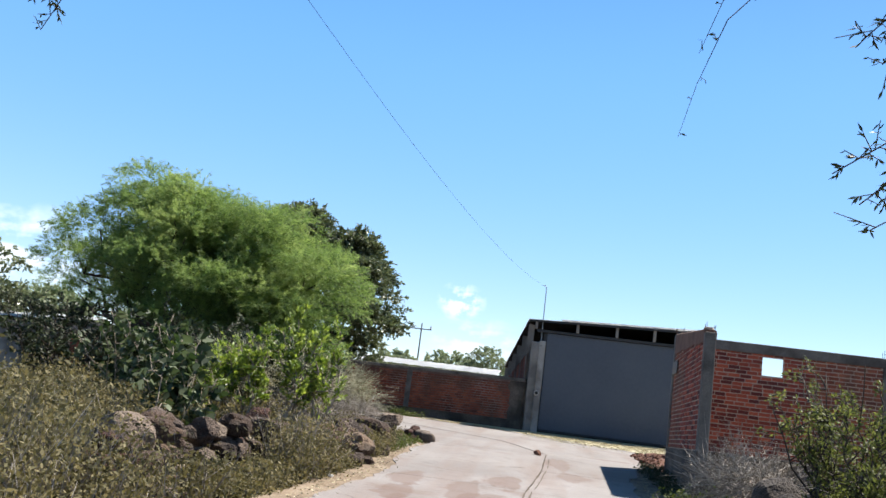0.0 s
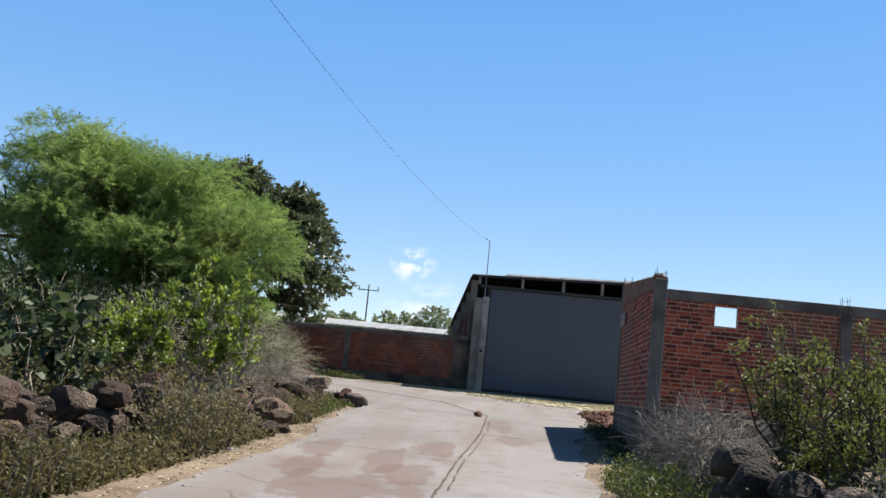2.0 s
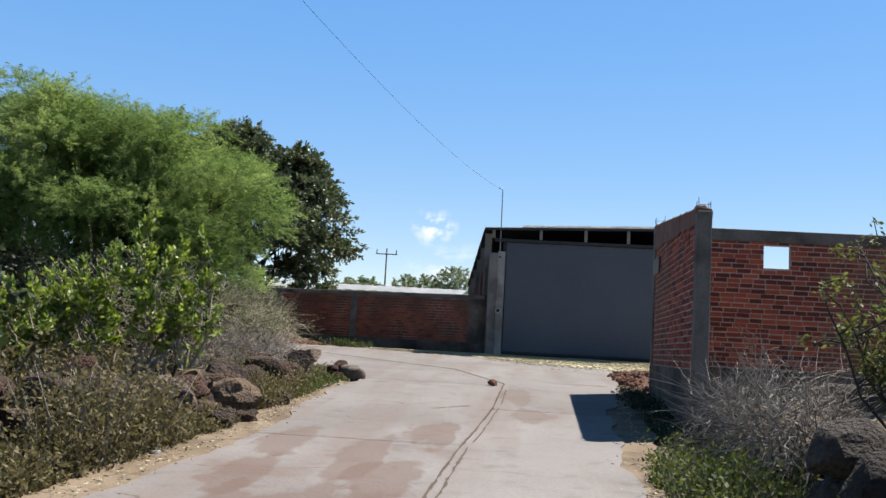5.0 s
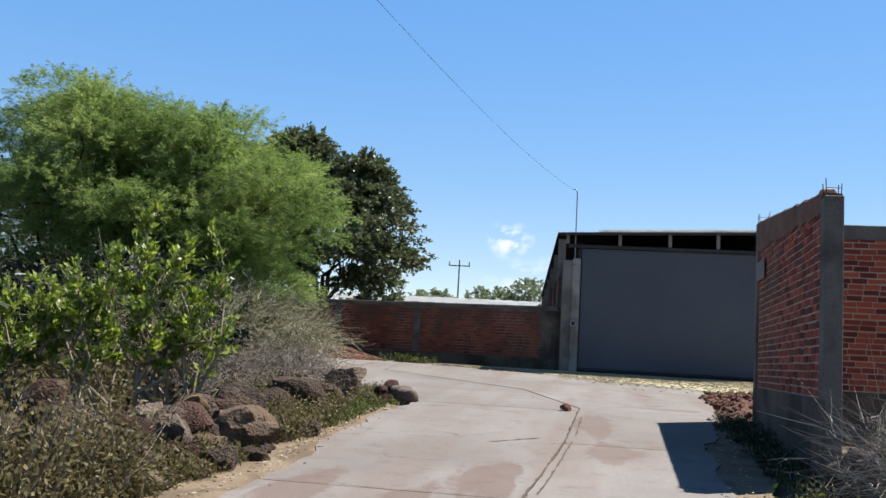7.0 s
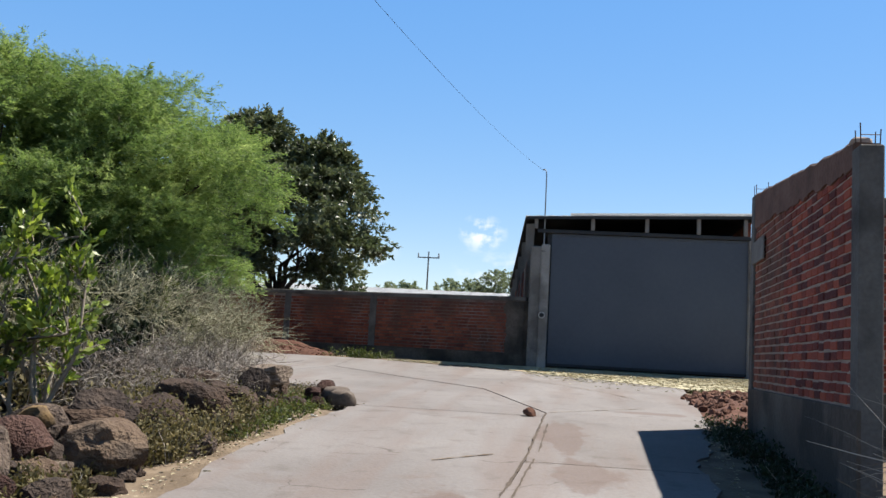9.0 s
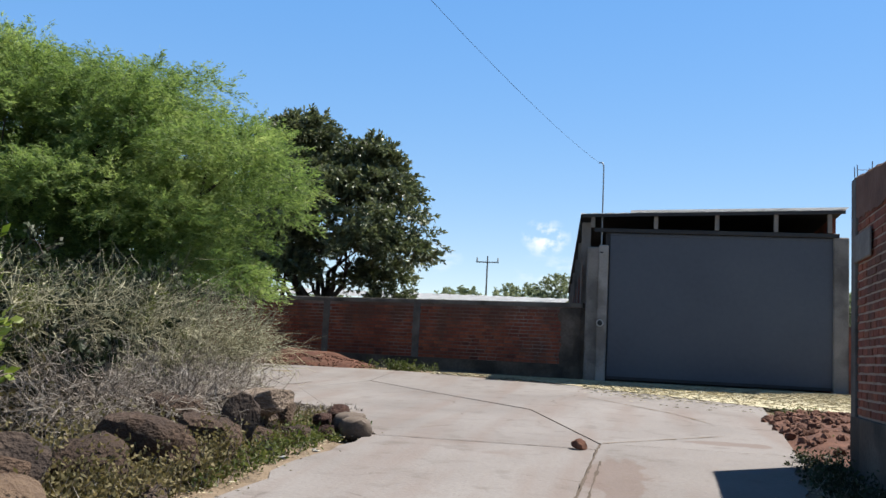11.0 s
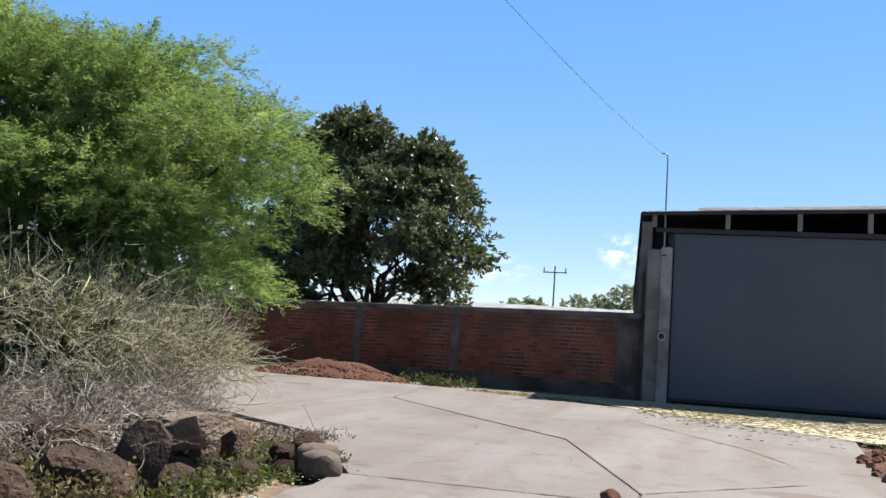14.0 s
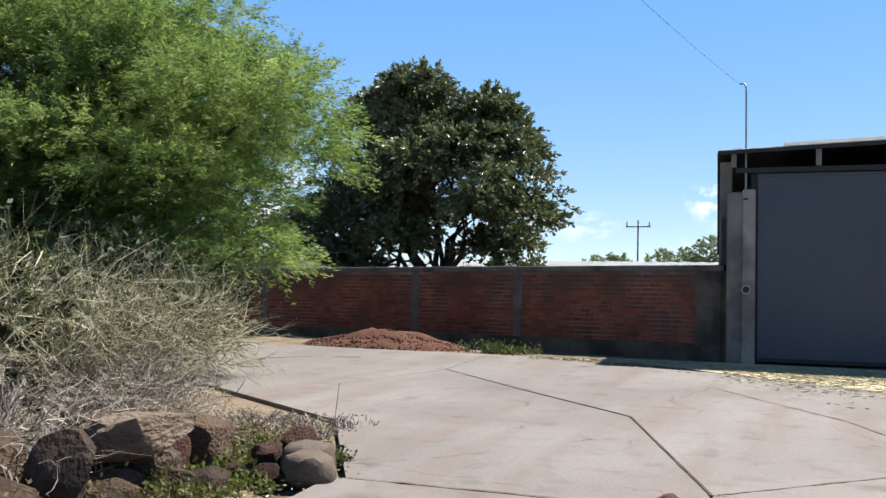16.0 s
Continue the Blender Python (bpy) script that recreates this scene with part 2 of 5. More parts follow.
M_BOULDER = mat("worn_brown_boulder", [(0.061, 0.038, 0.027), (0.141, 0.089, 0.061), (0.245, 0.17, 0.115)], 1.6, 16, 0.92, 0.6, objrand=0.4, bump_scale=9, stain=((0.055, 0.042, 0.034), 1.6, 0.50, 0.62, 0.7))
M_REDROCK = mat("dark_red_rock", [(0.05, 0.025, 0.02), (0.12, 0.058, 0.046), (0.2, 0.11, 0.085)], 3.0, 18, 0.95, 0.9, objrand=0.3, bump_scale=7)
# darker copy of the field rock, with the bush's shadow put into its colour
M_DARKROCK = mat("shade_dark_rock", [(0.03, 0.025, 0.022), (0.075, 0.06, 0.052), (0.15, 0.125, 0.105)], 2.6, 14, 0.95, 1.0, objrand=0.3, bump_scale=6)
M_OCHRE = mat("ochre_rock", [(0.15, 0.095, 0.045), (0.28, 0.18, 0.08), (0.38, 0.27, 0.15)], 2.5, 18, 0.95, 0.7, stain=((0.07, 0.05, 0.035), 1.8, 0.48, 0.62, 0.8))
M_PALEROCK = mat("smooth_pale_rock", [(0.12, 0.09, 0.07), (0.19, 0.148, 0.118), (0.27, 0.22, 0.18)], 2.0, 18, 0.85, 0.4, stain=((0.1, 0.075, 0.06), 1.8, 0.52, 0.64, 0.6))
M_REDSOIL = mat("red_soil", [(0.11, 0.048, 0.032), (0.19, 0.085, 0.055), (0.28, 0.14, 0.095)], 3, 25, 0.95, 0.8, island=0.4)
M_STRAW = mat("straw", [(0.58, 0.50, 0.31), (0.76, 0.67, 0.44), (0.9, 0.82, 0.59)], 4, 60, 0.9, 0.6, island=0.4)
M_BARK = mat("bark", [(0.05, 0.04, 0.032), (0.11, 0.09, 0.07)], 4, 35, 0.95, 0.8)
M_PALEBARK = mat("pale_bark", [(0.28, 0.23, 0.17), (0.42, 0.36, 0.28)], 4, 35, 0.9, 0.5)
M_OLIVETWIG = mat("olive_dry_twig", [(0.231, 0.22, 0.132), (0.438, 0.415, 0.259), (0.7, 0.659, 0.451)], 2, 20, 0.95, 0.2, island=0.9)
M_TWIG = mat("dry_twig", [(0.22, 0.182, 0.149), (0.407, 0.352, 0.292), (0.616, 0.55, 0.473)], 2, 20, 0.95, 0.2, island=0.9)
M_MESQ = mat("mesquite_leaf", [(0.11, 0.184, 0.065), (0.26, 0.374, 0.113), (0.532, 0.637, 0.233)], 0.45, 2, 0.6, 0, island=0.2, translucent=0.48)
M_DARKLEAF = mat("dark_leaf", [(0.075, 0.10, 0.045), (0.155, 0.19, 0.085), (0.29, 0.325, 0.16)], 0.4, 3, 0.4, 0, island=0.35, translucent=0.25, spec=0.6)
# near-black leaf: the shade of the understory is put into the colour
M_SHADELEAF = mat("shade_dark_leaf", [(0.02, 0.032, 0.013), (0.04, 0.058, 0.024), (0.075, 0.10, 0.042)], 0.6, 3, 0.6, 0, island=0.4, translucent=0.15)
M_SHRUB = mat("shrub_leaf", [(0.111, 0.175, 0.03), (0.25, 0.345, 0.059), (0.468, 0.564, 0.128)], 1.2, 4, 0.45, 0, island=0.6, translucent=0.4, spec=0.4)
M_BROAD = mat("grey_green_leaf", [(0.03, 0.055, 0.018), (0.07, 0.105, 0.038), (0.20, 0.24, 0.13)], 0.8, 4, 0.6, 0, island=0.4, translucent=0.3)
M_WEED = mat("weed_leaf", [(0.095, 0.085, 0.035), (0.175, 0.155, 0.065), (0.31, 0.26, 0.13)], 0.5, 3, 0.75, 0, island=0.5, translucent=0.3)
M_GREENWEED = mat("green_weed_leaf", [(0.065, 0.095, 0.025), (0.12, 0.155, 0.04), (0.21, 0.23, 0.075)], 0.8, 3, 0.65, 0, island=0.45, translucent=0.35)
M_THORN = mat("thorn_leaf", [(0.098, 0.119, 0.035), (0.175, 0.203, 0.056), (0.28, 0.294, 0.091)], 0.8, 3, 0.65, 0, island=0.45, translucent=0.35)
# leaf colour paled so that distance haze is painted into it
M_FAR = mat("hazed_far_leaf", [(0.28, 0.33, 0.19), (0.42, 0.48, 0.28)], 0.2, 1, 0.8, 0, island=0.4, translucent=0.3)
# blue-grey base colour holds the haze of the far hills
M_HILL = mat("hazed_hill", [(0.16, 0.2, 0.2), (0.2, 0.24, 0.24)], 0.01, 0.05, 1, 0)
M_WHITE = mat("white_scrap", [(0.6, 0.6, 0.58), (0.75, 0.74, 0.72)], 4, 30, 0.7, 0.2)

# ---------- helpers ----------
YS = [-30, -0.65, 9, 17.8, 21, 24.2, 29.3, 34.4, 37, 45]
ZS = [-1.2, -0.30, -0.02, 0.20, 0.375, 0.57, 0.765, 0.93, 1.12, 1.4]


def zr(y):
    """Height of the rising lane at y."""
    return float(np.interp(y, YS, ZS))


def part(name, bm, material, parent=None, label="", smooth=False):
    me = bpy.data.meshes.new(name)
    bm.to_mesh(me)
    bm.free()
    return part_mesh(name, me, material, parent, label, smooth)


def part_mesh(name, me, material, parent=None, label="", smooth=False):
    if material and not me.materials:
        me.materials.append(material)
    if smooth:
        me.shade_smooth()
    ob = new(name, me)
    ob.parent = parent
    if label:
        tagged(ob, label)
    return ob


def thing(name, label, category, at=(0, 0, 0), group="", kind="", turn=0):
    e = new(name)
    e.matrix_basis = pose(*at, 0, 0, turn)
    return tagged(e, label, category, group, kind)


def box(bm, x0, y0, z0, x1, y1, z1, bevel=0.0):
    r = bmesh.ops.create_cube(bm, size=1, matrix=Matrix.Translation(((x0 + x1) / 2, (y0 + y1) / 2, (z0 + z1) / 2)) @ Matrix.Diagonal((x1 - x0, y1 - y0, z1 - z0, 1)))
    if bevel:
        es = list({e for v in r["verts"] for e in v.link_edges})
        bmesh.ops.bevel(bm, geom=es, offset=bevel, segments=1, affect="EDGES")


def boxes(*specs, bevel=0.0):
    bm = bmesh.new()
    for s in specs:
        box(bm, *s, bevel=bevel)
    return bm


def quads_mesh(name, verts, per=4):
    """Mesh of separate polygons of per corners from an (n*per, 3) array."""
    n = len(verts) // per
    me = bpy.data.meshes.new(name)
    me.vertices.add(n * per)
    me.vertices.foreach_set("co", np.asarray(verts, dtype=np.float32).ravel())
    me.loops.add(n * per)
    me.loops.foreach_set("vertex_index", np.arange(n * per, dtype=np.int32))
    me.polygons.add(n)
    me.polygons.foreach_set("loop_start", np.arange(0, n * per, per, dtype=np.int32))
    me.polygons.foreach_set("loop_total", np.full(n, per, dtype=np.int32))
    me.update(calc_edges=True)
    return me


def leaves(centres, length, width, rng, droop=0.2, flat=0.4, along=None):
    """Pointed leaf quads (diamonds with a shoulder) at centres, random in direction."""
    n = len(centres)
    d = rng.normal(size=(n, 3)) if along is None else along + rng.normal(size=(n, 3)) * 0.55
    d[:, 2] = d[:, 2] * (1 - flat) - droop
    d /= np.linalg.norm(d, axis=1)[:, None]
    s = np.cross(d, rng.normal(size=(n, 3)))
    s /= np.linalg.norm(s, axis=1)[:, None] + 1e-6
    k = rng.uniform(0.65, 1.3, (n, 1))
    a, w = d * length * k, s * width * k / 2
    v = np.stack([centres, centres + a * 0.45 + w, centres + a, centres + a * 0.45 - w], 1)
    return v.reshape(-1, 3)


def tubes(name, lines, sides=5):
    """One mesh of tapered tubes: lines is a list of (points (k,3), radii (k))."""
    V, F, base = [], [], 0
    for pts, rad in lines:
        pts, k = np.asarray(pts, float), len(pts)
        tan = np.gradient(pts, axis=0)
        tan /= np.linalg.norm(tan, axis=1)[:, None] + 1e-9
        ref = np.where(np.abs(tan[:, 2:3]) > 0.9, [[1.0, 0, 0]], [[0, 0, 1.0]])
        u = np.cross(tan, ref)
        u /= np.linalg.norm(u, axis=1)[:, None] + 1e-9
        w = np.cross(tan, u)
        ang = np.arange(sides) * 2 * math.pi / sides
        ring = pts[:, None] + np.asarray(rad)[:, None, None] * (np.cos(ang)[None, :, None] * u[:, None] + np.sin(ang)[None, :, None] * w[:, None])
        V.append(ring.reshape(-1, 3))
        for i in range(k - 1):
            for j in range(sides):
                a, b = base + i * sides + j, base + i * sides + (j + 1) % sides
                F.append((a, b, b + sides, a + sides))
        F.append(tuple(base + (k - 1) * sides + j for j in range(sides)))
        base += k * sides
    me = bpy.data.meshes.new(name)
    me.from_pydata(np.concatenate(V).tolist(), [], F)
    me.update()
    return me


def wander(start, end, rng, k=6, wob=0.1):
    """A crooked line from start to end."""
    s, e = np.asarray(start, float), np.asarray(end, float)
    t = np.linspace(0, 1, k)[:, None]
    L = np.linalg.norm(e - s)
    off = rng.normal(size=(k, 3)) * wob * L * (t * (1 - t) * 3 + 0.02)
    off[0] = 0
    return s + (e - s) * t + off


def rock_mesh(name, size, seed, rough=0.22, cut=(0.5, 0.86)):
    """A lumpy boulder of about that size (x, y, z), resting on z = 0."""
    bm = bmesh.new()
    bmesh.ops.create_icosphere(bm, subdivisions=3, radius=1)
    o = Vector((seed * 3.7, seed * 1.3, seed * 5.1))
    for v in bm.verts:
        p = v.co.copy()
        f = 1 + rough * 1.5 * noise.noise(p * 1.1 + o) + rough * 0.8 * noise.noise(p * 2.6 + o) + rough * 0.3 * noise.noise(p * 6 + o)
        p *= f
        p.x, p.y, p.z = (math.copysign(abs(c) ** 0.85, c) for c in p)
        v.co = p
    if rough > 0.15:
        pr = random.Random(int(seed * 100))
        for _ in range(13):
            d = Vector((pr.gauss(0, 1), pr.gauss(0, 1), pr.gauss(0, 1))).normalized()
            h = pr.uniform(*cut)
            for v in bm.verts:
                e = v.co.dot(d) - h
                if e > 0:
                    v.co -= d * e
    for v in bm.verts:
        k = 1 + 0.05 * noise.noise(v.co * 5 + o) + 0.03 * noise.noise(v.co * 11 + o)
        v.co = Vector((v.co.x * k * size[0] / 2, v.co.y * k * size[1] / 2, v.co.z * k * size[2] / 2))
    low = min(v.co.z for v in bm.verts)
    for v in bm.verts:
        v.co.z -= low + size[2] * 0.06
    me = bpy.data.meshes.new(name)
    bm.to_mesh(me)
    bm.free()
    me.shade_smooth()
    me.set_sharp_from_angle(angle=radians(32))
    return me


# ---------- ground ----------
def coords_axis(fine_lo, fine_hi, step, far):
    mid = list(np.arange(fine_lo, fine_hi + 0.01, step))
    lo, hi = [], []
    d = step
    while (fine_lo - (lo[-1] if lo else fine_lo)) < far:
        d *= 1.6
        lo.append((lo[-1] if lo else fine_lo) - d)
    d = step
    while ((hi[-1] if hi else fine_hi) - fine_hi) < far:
        d *= 1.6
        hi.append((hi[-1] if hi else fine_hi) + d)
    return lo[::-1] + mid + hi


def ground_z(x, y):
    z = zr(y) - 0.05
    near = min(1.0, max(0.0, (abs(x - 0.5) - 3.2) / 2.5))
    if -26 < y < 46:
        z += near * 0.10 * noise.noise(Vector((x * 0.35, y * 0.35, 0)))
    return z


gx, gy = coords_axis(-20, 14, 0.5, 2500), coords_axis(-8, 46, 0.5, 3500)
gv = [(x, y, ground_z(x, y)) for y in gy for x in gx]
W = len(gx)
gf = [(j * W + i, j * W + i + 1, (j + 1) * W + i + 1, (j + 1) * W + i) for j in range(len(gy) - 1) for i in range(W - 1)]
gm = bpy.data.meshes.new("ground")
gm.from_pydata(gv, [], gf)
gm.materials.append(M_EARTH)
gm.shade_smooth()
tagged(new("ground", gm), "dry earth ground with sparse dead grass", "ground", kind="structure")


def slab(name, poly, top, depth, material, parent=None):
    """A laid sheet following the lane's rise, from a plan polygon."""
    bm = bmesh.new()
    bm.faces.new([bm.verts.new((x, y, 0)) for x, y in poly])
    ys = [p[1] for p in poly]
    for y in np.arange(math.floor(min(ys)), math.ceil(max(ys)) + 1, 1.0):
        bmesh.ops.bisect_plane(bm, geom=bm.verts[:] + bm.edges[:] + bm.faces[:], plane_co=(0, y, 0), plane_no=(0, 1, 0))
    for v in bm.verts:
        v.co.z = zr(v.co.y) + top
    if depth:
        r = bmesh.ops.extrude_face_region(bm, geom=bm.faces[:])
        for g in r["geom"]:
            if isinstance(g, bmesh.types.BMVert):
                g.co.z -= depth
    bmesh.ops.recalc_face_normals(bm, faces=bm.faces[:])
    return part(name, bm, material, parent)


def jag(p, q, n, amp, rng):
    """Points from p to q with a ragged line between."""
    out = []
    for i in range(n):
        t = i / n
        a = amp if i else 0
        out.append((p[0] + (q[0] - p[0]) * t + rng.uniform(-a, a), p[1] + (q[1] - p[1]) * t + rng.uniform(-a, a)))
    return out


rng = np.random.default_rng(5)
road = thing("road", "worn pale concrete lane with cracked joints and brown stains", "road", kind="structure")


def jx(y):
    """The long joint of the lane."""
    return float(np.interp(y, [-30, 11.9, 16.3, 20.4, 25], [0.3, 0.49, 0.68, 0.98, 1.16]))


def lx(y):
    return float(np.interp(y, [-30, 10, 15, 17, 19, 22, 24.5], [-2.3, -2.0, -1.85, -1.85, -2.03, -2.0, -1.8]))


def rx(y):
    return float(np.interp(y, [-30, 10, 14.4, 17, 21, 23.5, 25], [2.3, 2.3, 2.45, 2.65, 3.0, 3.35, 3.6]))


def strip(side, y0, y1):
    g = 0.006
    ys = np.linspace(y0 + g, y1 - g, 24)
    if side == "l":
        return [(lx(y) + 0.16 * noise.noise(Vector((y * 0.7, 1, 0))) + rng.uniform(-0.05, 0.05), y) for y in ys[::-1]] + [(jx(y) - g - 0.004 + rng.uniform(-0.018, 0.012), y) for y in ys]
    return [(jx(y) + g + rng.uniform(-0.01, 0.01), y) for y in ys[::-1]] + [(rx(y) + 0.2 * noise.noise(Vector((y * 0.6, 7, 0))) + rng.uniform(-0.05, 0.05), y) for y in ys]


for a, b in ((-30, -14), (-14, -2), (-2, 7.5), (7.5, 16.2), (16.2, 24.5)):
    slab("slab", strip("l", a, b), 0.03, 0.14, M_CONC_STAINED if a < 20 else M_CONC, road)
for a, b in ((-30, -12), (-12, 0), (0, 10.5), (10.5, 20.4), (20.4, 25.1)):
    slab("slab", strip("r", a, b), 0.035, 0.14, M_CONC, road)
g = 0.006
CORNER = (-3.3, 27.4)
slab("dirt_corner", [(-1.9, 24.7), (-3.4, 27.6), (-6.8, 30.0), (-9.5, 29.2), (-9.5, 22.5), (-3.0, 22.0)], -0.025, 0.0, M_SAND, road)
slab("slab", [(-1.72, 24.5 + g), (1.13, 24.5 + g), (1.14, 25.1 + g), (-0.17, 29.28), (-2.3, 31.7), (-4.5, 34.4), (-5.06, 31.0), CORNER], 0.03, 0.14, M_CONC, road)
slab("slab", [(1.17, 25.1 + g), (3.6, 25.0 + g), (3.72, 26), (4.4, 33.9), (3.0, 35.3), (-1.5, 36.3), (-4.5, 37.4), (-4.5 + g, 34.42), (-2.3 + g, 31.74), (-0.15, 29.33)], 0.033, 0.14, M_CONC, road)
slab("slab", [(-5.06 - g, 31.0 - g), (-4.52, 34.42), (-4.52, 37.4), (-30, 38.2), (-30, 28.0), (-6.8, 29.85), (CORNER[0] - 0.01, CORNER[1])], 0.031, 0.14, M_CONC, road)
slab("dirt_apron", [(9, 38.4), (-1, 38.9), (-12, 42.5), (-12, 36.5), (-2, 35.6), (3.2, 34.6), (4.2, 33.2), (9, 33.0)], 0.018, 0.0, M_SAND, road)
M_JOINT = mat("joint_dirt", [(0.10, 0.076, 0.058), (0.20, 0.155, 0.12)], 3, 30, 0.95, 0.5)


def seam(points, lo, hi, m=None):
    """A ragged dirt-filled joint between slabs."""
    bm = bmesh.new()
    prev = None
    (x0, y0), (x1, y1) = points
    n = max(6, int(math.hypot(x1 - x0, y1 - y0) / 0.12))
    nx, ny = (y1 - y0) / math.hypot(x1 - x0, y1 - y0), -(x1 - x0) / math.hypot(x1 - x0, y1 - y0)
    for i in range(n + 1):
        x, y = x0 + (x1 - x0) * i / n, y0 + (y1 - y0) * i / n
        a, c = rng.uniform(lo, hi) * rng.random(), rng.uniform(lo, hi) * rng.random()
        pair = [bm.verts.new((x - nx * (a + 0.004), y - ny * (a + 0.004), zr(y) + 0.039)), bm.verts.new((x + nx * (c + 0.004), y + ny * (c + 0.004), zr(y) + 0.039))]
        if prev:
            bm.faces.new((prev[0], prev[1], pair[1], pair[0]))
        prev = pair
    bmesh.ops.recalc_face_normals(bm, faces=bm.faces[:])
    part("seam", bm, m or M_JOINT, road, "dirt-filled joint")


for ya, yb in ((-2, 11.9), (11.9, 16.3), (16.3, 20.9), (20.9, 25.0)):
    seam(((jx(ya), ya), (jx(yb), yb)), 0.006, 0.032)
for ya, yb in ((8.2, 11.4), (12.3, 16.0), (16.5, 20.6), (21.1, 23.6)):
    seam(((jx(ya) + 0.11, ya), (jx(yb) + 0.09, yb)), 0.0, 0.03)
for y in (7.5, 16.2, 24.5):
    seam(((lx(y) + 0.1, y), (jx(y), y)), 0.004, 0.03 if y > 24 else 0.018)
for y in (10.5, 20.4, 25.1):
    seam(((jx(y), y), (rx(y) - 0.1, y)), 0.003, 0.02)
seam(((1.15, 25.1), (-0.16, 29.3)), 0.0, 0.013)
seam(((-0.16, 29.3), (-4.5, 34.4)), 0.0, 0.012)
for p, q in (((0.6, 33.4), (1.28, 32.1)), ((1.28, 32.1), (2.36, 30.2)), ((2.36, 30.2), (2.9, 28.6)), ((0.0, 20.1), (0.62, 20.75)), ((1.2, 25.15), (2.9, 26.9))):
    seam((p, q), 0.0, 0.035, M_SAND)
# sandy verges under the lane's edges
verge = thing("verge", "sandy dirt verges beside the concrete lane", "verge", kind="structure")
pl = [(lx(y) - 0.6 + rng.uniform(-0.2, 0.12), y) for y in np.arange(24, -20, -0.7)] + [(lx(y) + 0.3, y) for y in np.arange(-20, 24, 1.5)]
slab("verge_strip", pl, 0.012, 0, M_SAND, verge)
pl = [(rx(y) - 0.35, y) for y in np.arange(25, -20, -1.5)] + [(rx(y) + 0.55 + rng.uniform(-0.12, 0.12), y) for y in np.arange(-20, 25, 0.7)]
slab("verge_strip", pl, 0.012, 0, M_SAND, verge)

# ---------- brick work ----------
BRICK_L, BRICK_H, COURSE, JOINT = 0.265, 0.081, 0.10, 0.015


def brick_shape(name, length, proud=0.012):
    bm = bmesh.new()
    box(bm, 0, -proud, 0, length, 0.03, BRICK_H, bevel=0.008)
    me = bpy.data.meshes.new(name)
    bm.to_mesh(me)
    bm.free()
    me.materials.append(M_BRICK)
    return me


def lay(parent, frame_m, length, z0, z1, holes=(), single=0, seed=1, top=None, near_end=False):
    """Courses of bricks on the plane of frame_m (x along, -y outward). The first `single` (nearest x = 0) are objects."""
    rr = np.random.default_rng(seed)
    full, cells = brick_shape("brick", BRICK_L), []
    row, z = 0, z0
    while z + BRICK_H <= z1 + 0.001:
        x = -(row % 2) * (BRICK_L + JOINT) / 2 + rr.uniform(-0.1, 0.0)
        while x < length:
            step = BRICK_L * rr.uniform(0.82, 1.1)
            a, b = max(x, 0.0), min(x + step, length)
            for h in holes:
                if z + BRICK_H > h[2] and z < h[3]:
                    if a < h[0] < b:
                        b = h[0]
                    elif a < h[1] < b:
                        a = h[1]
                    elif h[0] <= a and b <= h[1]:
                        b = a
            if top and z + BRICK_H > top(a + 0.1):
                b = a
            if b - a > 0.05:
                cells.append((a, z, b - a))
            x += step + JOINT
        z += COURSE
        row += 1
    cells.sort(key=lambda c: -c[0] if near_end else c[0])
    for a, zz, L in cells[:single]:
        ob = new("brick", full)
        ob.parent = parent
        ob.matrix_basis = frame_m @ pose(a, rr.uniform(-0.005, 0.007), zz + rr.uniform(-0.006, 0.006), rr.uniform(-1.5, 1.5), rr.uniform(-0.9, 0.9), rr.uniform(-0.8, 0.8)) @ Matrix.Diagonal((L / BRICK_L, 1, 1, 1))
    rest = cells[single:]
    if rest:
        V = []
        for a, zz, L in rest:
            zz += rr.uniform(-0.004, 0.004)
            o = -0.012 + rr.uniform(-0.005, 0.005)
            c = np.array([(a, o, zz), (a + L, o, zz), (a + L, o, zz + BRICK_H), (a, o, zz + BRICK_H)])
            k = c + [0, 0.04, 0]
            c[:, 2] += (0.004, 0.004, -0.004, -0.004)
            c[:, 0] += (0.004, -0.004, -0.004, 0.004)
            V += [c, k]
        n = len(rest)
        P = np.concatenate(V).reshape(-1, 3)
        F = []
        for i in range(n):
            q = i * 8
            F += [(q, q + 1, q + 2, q + 3), (q + 4, q + 5, q + 1, q), (q + 5, q + 6, q + 2, q + 1), (q + 6, q + 7, q + 3, q + 2), (q + 7, q + 4, q, q + 3)]
        me = bpy.data.meshes.new("bricks")
        me.from_pydata(P.tolist(), [], F)
        me.update()
        ob = part_mesh("bricks", me, M_BRICKS, parent)
        ob.matrix_basis = frame_m
        ob["kind"] = "stuff"


# ---------- low boundary wall beside the gate ----------
# local x runs along the wall from its gate end, away to the open side
LW_A, LW_B = Vector((0.35, 38.25, 0)), Vector((-7.6, 40.3, 0))
lw_turn = math.degrees(math.atan2(LW_A.y - LW_B.y, LW_A.x - LW_B.x))
lw = tagged(new("boundary_wall"), "low red brick boundary wall with grey concrete pillars and cap", "wall", kind="structure")
LW_LEN = 26.0
lw.matrix_basis = Matrix.Translation(LW_A) @ pose(0, 0, 0, 0, 0, lw_turn) @ Matrix.Translation((-LW_LEN, 0, 0))
